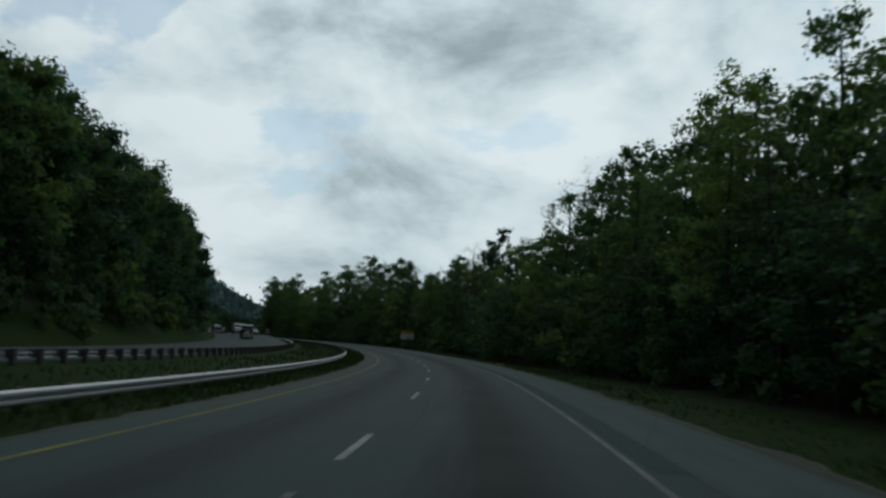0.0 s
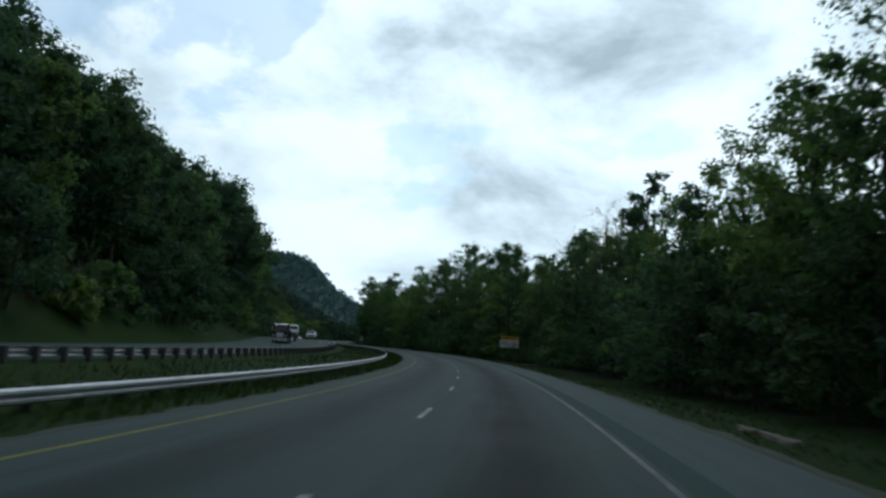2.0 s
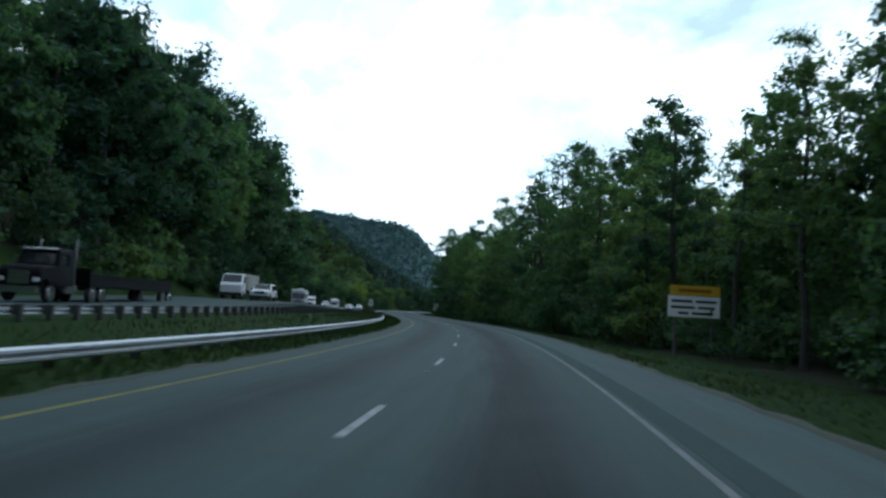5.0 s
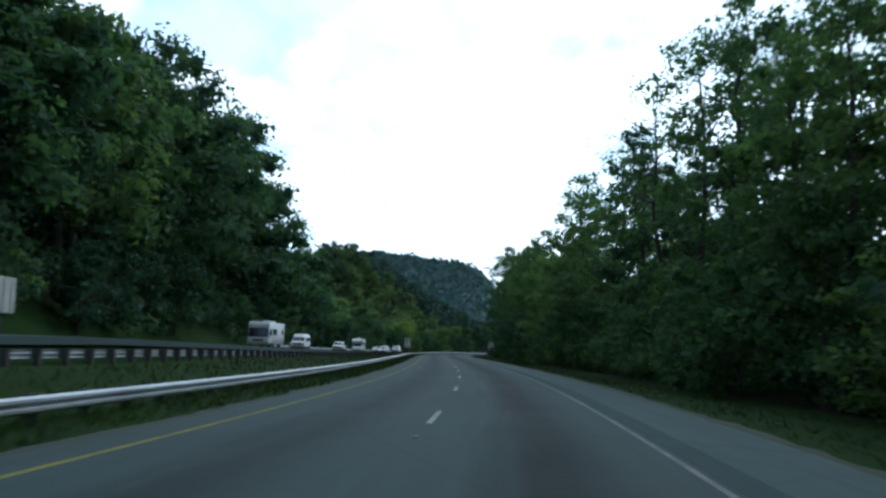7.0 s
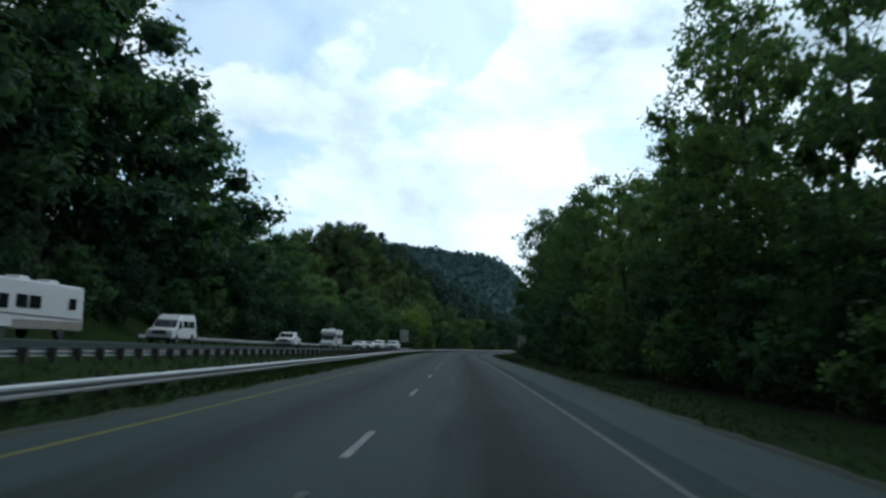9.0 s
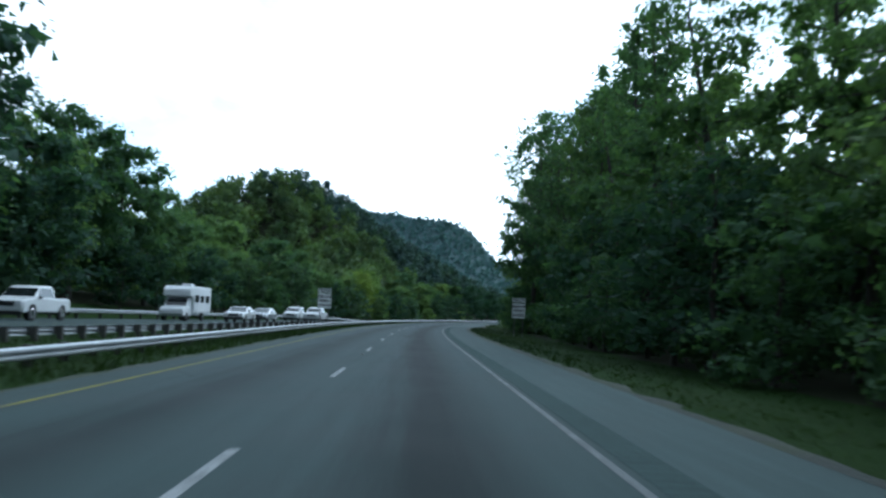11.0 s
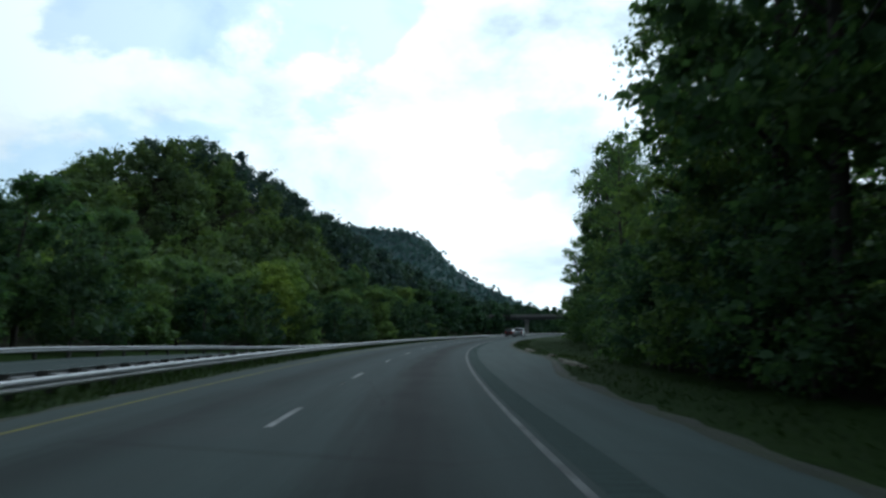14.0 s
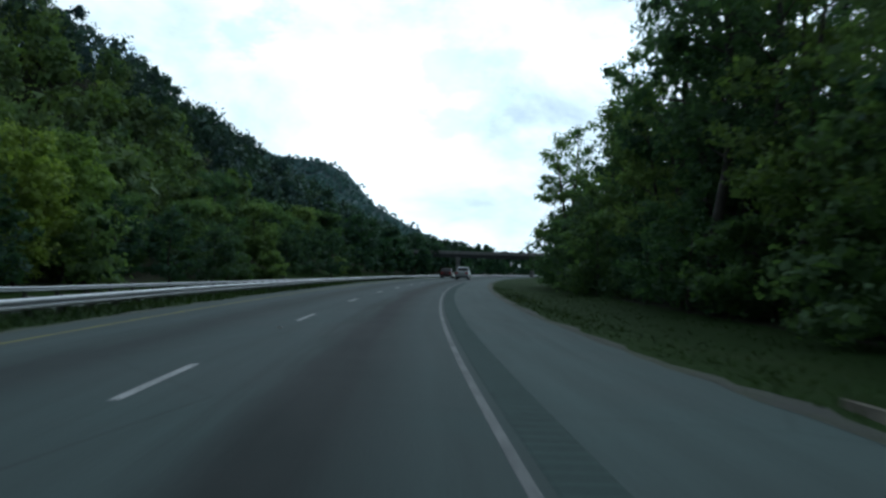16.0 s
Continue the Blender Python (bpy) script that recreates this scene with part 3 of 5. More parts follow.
def grass_tufts():
    """Tall blades along the verges, the median and under the guardrails."""
    rng = np.random.default_rng(77)
    n = 75000
    zone = rng.choice(4, n, p=[0.30, 0.25, 0.20, 0.25])
    s = rng.uniform(0, 500, n)
    d = np.select([zone == 0, zone == 1, zone == 2], [rng.uniform(5.0, 7.4, n), rng.uniform(7.4, 13.0, n), right_edge(s) - rng.uniform(0.4, 2.0, n)], right_edge(s) - rng.uniform(1.5, 6.5, n) * np.where(s > 425, 1.5, 1.0))
    keep = np.abs(d - mid_other(s)) > 5.2
    s, d = s[keep], d[keep]
    n = len(s)
    x, y = place(s, d)
    z = land(s, d) - 0.04
    h = rng.uniform(0.3, 1.0, n) * np.where(d > 0, 0.34, 0.17)
    a = rng.uniform(0, 6.28, n)
    w = rng.uniform(0.015, 0.045, n)
    lean = rng.normal(size=(n, 2)) * 0.12
    ux, uy = np.cos(a) * w, np.sin(a) * w
    base = np.stack([x, y, z], -1)
    tip = base + np.stack([lean[:, 0], lean[:, 1], h], -1)
    side = np.stack([ux, uy, 0 * ux], -1)
    q = np.stack([base - side, base + side, tip + side * 0.25, tip - side * 0.25], 1)
    tagged(new("grass", crown_mesh("grass", q, leaves("grass_blade", (0.011, 0.023, 0.008), (0.038, 0.056, 0.019), 0.25, True))), "tufts of rough green and straw grass on the verges", "grass", kind="stuff")


grass_tufts()


# ---------------------------------------------------------------- guardrails
W_BEAM = [(0, 0), (-0.075, -0.045), (-0.08, -0.10), (-0.005, -0.135), (-0.005, -0.177), (-0.08, -0.212), (-0.075, -0.267), (0, -0.312)]


def beam(side, run, d, top):
    """side 1: the ridges face the lower d, -1: the higher d."""
    def prof(s):
        a = [(float(d(s)) + side * p, float(top(s)) + q) for p, q in W_BEAM]
        b = [(float(d(s)) + side * (p + 0.012), float(top(s)) + q) for p, q in W_BEAM[::-1]]
        return a + b
    return ribbon("rail_beam", run, prof, GALV, closed=True)


def box_mesh(name, mat, *args, bevel=0.0):
    bm = boxed(*args, bevel=bevel)
    me = bpy.data.meshes.new(name)
    bm.to_mesh(me)
    bm.free()
    me.materials.append(mat)
    return me


def guardrail(label, side, run, d, top, post_mat, posts, post_d, tall):
    ob = tagged(new("guardrail"), label, "guardrail", "guardrails along the motorway")
    part_mesh("rail_beam", beam(side, run, d, top), ob, "galvanised steel W-shaped beam")
    me = box_mesh("post", post_mat, -0.10, 0.10, -0.10, 0.10, -tall, 0.0, bevel=0.008)
    block = box_mesh("spacer_block", post_mat, -0.07, 0.07, -0.075, 0.075, -0.34, -0.02)
    for s in posts:
        x, y = place(s, float(d(s)) + side * post_d)
        z = float(top(s) + fall(s)) + 0.02
        p = part_mesh("post", me, ob)
        p.matrix_world = pose(x, y, z, 0, 0, heading(s))
        b = part_mesh("spacer_block", block, ob)
        x, y = place(s, float(d(s)) + side * (post_d - 0.15))
        b.matrix_world = pose(x, y, z, 0, 0, heading(s))
    return ob


guardrail("galvanised steel guardrail on timber posts beside the median shoulder", 1, np.arange(-30, 760, 2.0),
          lambda s: 6.98 + 0.0 * s, lambda s: 0.35, WOODPOST, np.arange(0, 560, 1.905), 0.23, 1.0)
guardrail("galvanised guardrail seen from behind with dark posts beside the opposite carriageway", -1, np.arange(-30, 760, 2.0),
          lambda s: mid_other(s) - 6.2, rail_top, WOODPOST, np.arange(20, 500, 1.905), 0.23, 1.0)
guardrail("galvanised guardrail along the wooded side of the opposite carriageway", 1, np.arange(312, 760, 2.0),
          lambda s: mid_other(s) + 7.2, lambda s: float(z_other(s)) + 0.72, WOODPOST, np.arange(313, 560, 3.81), 0.23, 1.1)

# ---------------------------------------------------------------- signs
POLE = steel("sign_post_steel", (0.10, 0.10, 0.10), (0.17, 0.17, 0.17), 0.6, 0.5)
SIGN_WHITE = plain("sign_white", (0.88, 0.90, 0.90), 0.4, 0.0, 0.12)
SIGN_ORANGE = plain("sign_orange", (0.62, 0.38, 0.02), 0.4, 0.0, 0.15)
SIGN_BLACK = plain("sign_black", (0.015, 0.015, 0.016), 0.5)


def lettering(body, size, x, z, parent, thick=0.0):
    cu = bpy.data.curves.new("lettering", "FONT")
    cu.body, cu.size, cu.align_x, cu.align_y, cu.extrude, cu.offset = body, size, "CENTER", "CENTER", 0.002, thick
    tmp = new("lettering", cu)
    me = bpy.data.meshes.new_from_object(tmp.evaluated_get(bpy.context.evaluated_depsgraph_get()))
    bpy.data.objects.remove(tmp)
    me.materials.clear()
    me.materials.append(SIGN_BLACK)
    me.transform(pose(x, -0.022, z, 90, 0, 0))
    return part_mesh("lettering", me, parent, "black capital letters")


def speed_sign(s, d, z0, label):
    """Two panels on two posts, front to -y; z0: the lower panel's lower edge."""
    ob = tagged(new("road_sign"), label, "road sign", "reduced speed signs")
    g = float(land(s, d))
    for x in (-0.42, 0.42):
        part("sign_post", boxed(x - 0.04, x + 0.04, 0.02, 0.09, g - 0.4, z0 + 2.05), POLE, ob)
    low = part("sign_panel", boxed(-0.68, 0.68, -0.015, 0.015, z0, z0 + 1.5, bevel=0.006), SIGN_WHITE, ob, "white sign panel")
    part("sign_panel", boxed(-0.68, 0.68, -0.015, 0.015, z0 + 1.60, z0 + 2.03, bevel=0.006), SIGN_WHITE, ob, "white upper sign panel")
    for zz, a, b in ((z0 + 0.03, -0.64, 0.64), (z0 + 1.45, -0.64, 0.64), (z0 + 1.63, -0.64, 0.64), (z0 + 1.98, -0.64, 0.64)):
        part("border", boxed(a, b, -0.021, -0.016, zz, zz + 0.022), SIGN_BLACK, ob)
    for x in (-0.64, 0.618):
        part("border", boxed(x, x + 0.022, -0.021, -0.016, z0 + 0.03, z0 + 1.47), SIGN_BLACK, ob)
        part("border", boxed(x, x + 0.022, -0.021, -0.016, z0 + 1.63, z0 + 2.0), SIGN_BLACK, ob)
    lettering("TRUCKS", 0.34, 0, z0 + 1.81, ob, 0.014)
    for k, w in enumerate(("REDUCE", "SPEED", "AHEAD")):
        lettering(w, 0.36, 0, z0 + 1.17 - 0.43 * k, ob, 0.016)
    x, y = place(s, d)
    ob.matrix_world = pose(x, y, 0, 0, 0, heading(s) + 2)
    return ob


speed_sign(378.0, -11.25, 1.42, "white reduce speed sign on two steel posts at the forest edge")
speed_sign(378.5, 8.55, 1.70, "white reduce speed sign on two steel posts in the median")


def work_sign(s, d):
    ob = tagged(new("road_sign"), "wide white sign with orange header on two posts", "road sign")
    g = float(land(s, d))
    z0 = 1.82
    for x in (-1.05, 1.05):
        part("sign_post", boxed(x - 0.06, x + 0.06, 0.02, 0.12, g - 0.4, z0 + 1.75), POLE, ob)
    part("sign_panel", boxed(-1.5, 1.5, -0.015, 0.015, z0, z0 + 1.2, bevel=0.006), SIGN_WHITE, ob, "white sign panel with dark lines of small writing")
    part("header_panel", boxed(-1.4, 1.5, -0.02, 0.01, z0 + 1.22, z0 + 1.80, bevel=0.006), SIGN_ORANGE, ob, "orange header panel")
    for z, a, b in ((0.90, -1.3, -0.1), (0.90, 0.1, 1.3), (0.55, -1.3, 0.05), (0.55, 0.25, 1.2), (0.22, -0.9, -0.3), (0.22, -0.1, 1.1)):
        part("writing_bar", boxed(a, b, -0.021, -0.016, z0 + z - 0.07, z0 + z + 0.07), SIGN_BLACK, ob)
    part("writing_bar", boxed(-0.9, 1.0, -0.026, -0.021, z0 + 1.42, z0 + 1.60), plain("sign_brown", (0.30, 0.10, 0.01), 0.5), ob)
    x, y = place(s, d)
    ob.matrix_world = pose(x, y, 0, 0, 0, heading(s) + 3)


work_sign(181.0, -13.3)


# ---------------------------------------------------------------- overpass
def overpass():
    ob = tagged(new("overpass"), "grey concrete and steel overpass crossing the motorway", "bridge")
    turn = pose(-168.3, 632.5, 0, 0, 0, 12.0)
    CD = plain("bridge_girder", (0.06, 0.065, 0.07), 0.7, 0.0, 0.4)
    for name, mat, dims in (("deck", CONCRETE, (-75, 45, 0, 9, 6.1, 6.45)), ("girder", CD, (-75, 45, 0.5, 0.9, 5.2, 6.1)), ("girder", CD, (-75, 45, 4.3, 4.7, 5.2, 6.1)), ("girder", CD, (-75, 45, 8.1, 8.5, 5.2, 6.1)),
                            ("parapet", CONCRETE, (-75, 45, 0, 0.3, 6.45, 7.05)), ("parapet", CONCRETE, (-75, 45, 8.7, 9, 6.45, 7.05))):
        part(name, boxed(*dims, bevel=0.03), mat, ob).matrix_world = turn
    for x in (0.0, -22.0, -44.0):
        for y in (1.2, 4.5, 7.8):
            bm = bmesh.new()
            bmesh.ops.create_cone(bm, cap_ends=True, segments=14, radius1=0.5, radius2=0.5, depth=6.4, matrix=Matrix.Translation((x, y, 1.4)))
            part("pier_column", bm, CONCRETE, ob).matrix_world = turn
        part("pier_cap", boxed(x - 0.6, x + 0.6, 0.2, 8.8, 4.5, 5.2, bevel=0.04), CONCRETE, ob).matrix_world = turn


overpass()


# ---------------------------------------------------------------- trees
def tube(path, radii, sides=7):
    """Verts and faces of a tapered tube along a list of points."""
    path = [Vector(p) for p in path]
    verts, faces = [], []
    for i, p in enumerate(path):
        a = (path[min(i + 1, len(path) - 1)] - path[max(i - 1, 0)]).normalized()
        u = a.orthogonal().normalized()
        v = a.cross(u)
        verts += [p + (u * math.cos(t) + v * math.sin(t)) * radii[i] for t in (2 * math.pi * k / sides for k in range(sides))]
    for i in range(len(path) - 1):
        for k in range(sides):
            q = (k + 1) % sides
            faces.append((i * sides + k, i * sides + q, (i + 1) * sides + q, (i + 1) * sides + k))
    return verts, faces


def leaf_sprays(rng, centre, radius, n, size, corners=4, flat=0.8, skin=0.55):
    """n leaf sprays in the outer shell round each centre, turned outwards and up: bent diamonds, or triangles where far off."""
    pick = rng.integers(0, len(centre), n)
    way = rng.normal(size=(n, 3))
    way /= np.linalg.norm(way, axis=1, keepdims=True)
    r = radius[pick] * (skin + (1.12 - skin) * rng.uniform(0.0, 1.0, n))
    pos = centre[pick] + way * r[:, None] * np.array([1, 1, flat])
    up = way * 0.75 + np.array([0, 0, 0.35]) + rng.normal(size=(n, 3)) * 0.5
    up /= np.linalg.norm(up, axis=1, keepdims=True)
    a = np.cross(up, rng.normal(size=(n, 3)))
    a /= np.linalg.norm(a, axis=1, keepdims=True)
    b = np.cross(up, a)
    L = size * rng.uniform(0.6, 1.35, n)[:, None]
    W = L * rng.uniform(0.5, 0.85, n)[:, None]
    if corners == 3:
        return np.stack([pos + a * L * 0.62, pos - a * L * 0.38 + b * W * 0.55, pos - a * L * 0.38 - b * W * 0.55], 1)
    return np.stack([pos - a * L * 0.5, pos + b * W * 0.5 - up * L * 0.1, pos + a * L * 0.5, pos - b * W * 0.5 - up * L * 0.1], 1)


def tree_meshes(seed, h, spread, bare, limbs, leaves_n, leaf, stem=0.22, lean=0.03, clump=(0.055, 0.10), ball=False, solid=0.7, corners=4, thick=0.42):
    """Trunk and crown of one tree of height h. bare: the height where the crown begins, as a part of h; solid: the dense lower part of the crown; thick: how far its inside is filled."""
    rng = np.random.default_rng(seed)
    top = np.array([rng.normal() * lean * h, rng.normal() * lean * h, h * 0.93])
    pts = [np.zeros(3)] + [top * u + rng.normal(size=3) * h * 0.008 * np.array([1, 1, 0]) for u in (0.15, 0.35, 0.55, 0.75, 0.9, 1.0)]
    pts[0][2] = -0.5
    rad = [stem * q for q in (1.35, 1.0, 0.85, 0.68, 0.45, 0.25, 0.08)]
    V, F = tube(pts, rad, 8)
    cen, rds, fill = [], [], []

    def cluster(p, r, t):
        cen.append(p)
        rds.append(r)
        fill.append(r * r * (1.0 if t < solid else 0.35))

    for k in range(limbs):
        u = bare + (0.97 - bare) * (k + rng.uniform(0.2, 0.8)) / limbs
        base = top * u
        t = (u - bare) / (1 - bare)
        width = spread * h * (0.35 + 0.9 * math.sin(math.pi * min(1.0, 0.22 + 0.80 * t)) ** 0.8) * rng.uniform(0.6, 1.1)
        if ball:
            width = spread * h * math.sqrt(max(0.05, 1 - (2 * t - 0.9) ** 2)) * rng.uniform(0.75, 1.05)
        ang = k * 2.4 + rng.normal() * 0.4
        tip = base + np.array([math.cos(ang) * width, math.sin(ang) * width, h * rng.uniform(0.02, 0.13) * (1.15 - 0.5 * t)])
        mid = base * 0.45 + tip * 0.55 + np.array([0, 0, -0.012 * h])
        v, f = tube([base, mid, tip], [stem * 0.34 * (1.1 - t * 0.7), stem * 0.2 * (1.1 - t * 0.7), 0.02], 5)
        F += [tuple(i + len(V) for i in q) for q in f]
        V += v
        for w in (0.28, 0.58, 0.82, 1.02):
            p = base + (tip - base) * w + rng.normal(size=3) * 0.02 * h
            cluster(p, h * rng.uniform(*clump) * (1.05 - 0.35 * t), t)
            if 0.5 < w < 1 and rng.random() < 0.85:
                side = np.array([-math.sin(ang), math.cos(ang), 0.25]) * rng.choice([-1, 1]) * width * 0.5
                q = p + side
                v, f = tube([base + (tip - base) * (w - 0.15), (p + q) / 2, q], [stem * 0.1, stem * 0.06, 0.012], 4)
                F += [tuple(i + len(V) for i in g) for g in f]
                V += v
                cluster(q, h * rng.uniform(*clump) * 0.85, t)
    cluster(top * 1.01, h * 0.05, 1.0)
    cen, rds = np.array(cen), np.array(rds)
    # larger masses carry more leaves
    share = rng.choice(len(cen), leaves_n, p=rds ** 2 / (rds ** 2).sum())
    q = leaf_sprays(rng, cen[share], rds[share], leaves_n, leaf, corners, skin=0.45 if solid else 0.05)
    if solid:
        # broad sprays fill the inside of each mass
        n = int(leaves_n * thick)
        share = rng.choice(len(cen), n, p=np.array(fill) / sum(fill))
        q = np.concatenate([q, leaf_sprays(rng, cen[share], rds[share] * 0.62, n, leaf * 2.1, corners, skin=0.1)])
    return mesh_of("trunk", V, F, BARK, True), q


RW = "trees of the roadside forest"
LW = "trees of the hillside forest"


def tree_kind(label, mat, category="tree", group="", **how):
    trunk, q = tree_meshes(**how)
    ob = tagged(new("tree" if category == "tree" else "bush"), label, category, group)
    part_mesh("trunk", trunk, ob)
    part_mesh("crown", crown_mesh("crown", q, mat), ob)
    return ob


TALL_KINDS = [("tall broadleaf tree with dense fresh green crown", LEAF_MID, dict(seed=11, h=24, spread=0.17, bare=0.18, limbs=19, stem=0.30, clump=(0.038, 0.072), solid=0.65)),
              ("tall slender tree with open green crown", LEAF_MID, dict(seed=12, h=26, spread=0.14, bare=0.26, limbs=18, stem=0.26, clump=(0.030, 0.058), solid=0.4)),
              ("tall broadleaf tree with yellowish spring leaves", LEAF_FRESH, dict(seed=13, h=22, spread=0.18, bare=0.20, limbs=18, stem=0.26, clump=(0.038, 0.072), solid=0.55)),
              ("tall dark tree with gappy crown and visible limbs", LEAF_DARK, dict(seed=14, h=27, spread=0.15, bare=0.30, limbs=17, stem=0.32, clump=(0.030, 0.058), solid=0.35))]
BUSH_KINDS = [("dense young tree at the forest edge", LEAF_MID, "tree", dict(seed=21, h=8.5, spread=0.30, bare=0.06, limbs=13, stem=0.10, clump=(0.09, 0.16), solid=0.9)),
              ("dense dark undergrowth tree at the forest edge", LEAF_DARK, "tree", dict(seed=22, h=10.5, spread=0.26, bare=0.05, limbs=14, stem=0.12, clump=(0.08, 0.15), solid=0.9)),
              ("leafy fresh green shrub at the forest edge", LEAF_FRESH, "bush", dict(seed=23, h=5.0, spread=0.42, bare=0.04, limbs=11, stem=0.07, clump=(0.12, 0.20), solid=0.9))]
# finer leaves for the trees that the road passes closely, coarser sprays for those behind
TALL = [tree_kind(label, mat, group=RW, leaves_n=4800, leaf=0.31, thick=0.22, **how) for label, mat, how in TALL_KINDS]
TALL_BACK = [tree_kind(label, mat, group=RW, leaves_n=3000, leaf=0.44, corners=3, thick=0.28, **how) for label, mat, how in TALL_KINDS]
OPEN = tree_kind("tall tree with airy layered sprays of young leaves", LEAF_MID, group=RW, seed=16, h=26, spread=0.16, bare=0.22, limbs=22, leaves_n=3900, leaf=0.30, stem=0.27, clump=(0.032, 0.058), solid=0.3, thick=0.16)
BARE = tree_kind("tall nearly bare tree with thin grey twigs", LEAF_MID, group=RW, seed=15, h=25, spread=0.15, bare=0.42, limbs=22, leaves_n=1500, leaf=0.17, stem=0.24, clump=(0.05, 0.10), solid=0.0)
BUSH = [tree_kind(label, mat, cat, RW, leaves_n=1700, leaf=0.26, **how) for label, mat, cat, how in BUSH_KINDS]
BANK_BUSH = [tree_kind(label.replace("at the forest edge", "at the foot of the hillside"), mat, cat, LW, leaves_n=1100, leaf=0.38, corners=3, **how) for label, mat, cat, how in BUSH_KINDS]
HILLTREE = [tree_kind("tall dark broadleaf tree on the hillside", LEAF_DARK, group=LW, seed=31, h=20, spread=0.21, bare=0.12, limbs=16, leaves_n=4200, leaf=0.40, corners=3, solid=0.85, stem=0.26, clump=(0.065, 0.115)),
            tree_kind("tall green broadleaf tree on the hillside", LEAF_MID, group=LW, seed=32, h=18, spread=0.23, bare=0.12, limbs=16, leaves_n=4200, leaf=0.40, corners=3, solid=0.85, stem=0.24, clump=(0.065, 0.115)),
            tree_kind("rounded fresh green tree below the hillside", LEAF_FRESH, group=LW, seed=33, h=14, spread=0.30, bare=0.08, limbs=17, leaves_n=4600, leaf=0.34, corners=3, solid=0.9, stem=0.2, clump=(0.08, 0.13), ball=True)]

USED = set()
rnd = random.Random(5)


def plant(proto, s, d, scale, turn, dz=0.0, wide=1.0):
    x, y = place(s, d)
    m = pose(float(x), float(y), float(land(s, d)) + dz, 0, 0, turn)
    if proto not in USED:
        USED.add(proto)
        ob = proto
        ob.matrix_world = m
    else:
        ob = copy_thing(proto, m)
    ob.scale = (scale * wide, scale * wide, scale)
    return ob


def tall_size(s):
    """Height of the tall trees along the right side, as a part of the usual."""
    return float(np.interp(s, [0, 34, 47, 56, 73, 88, 101, 112, 122, 128, 136, 148, 165, 176, 188, 208, 228, 263, 272, 296, 301, 320, 330, 338, 350, 400, 436, 446, 455, 462, 600],
                           [0.90, 0.78, 0.92, 0.88, 1.00, 1.08, 0.90, 0.84, 0.74, 0.72, 0.88, 0.98, 0.97, 0.86, 0.82, 0.97, 1.05, 1.14, 1.07, 1.13, 0.99, 0.98, 1.06, 1.06, 1.12, 1.1, 1.0, 0.82, 0.88, 1.05, 1.05]))


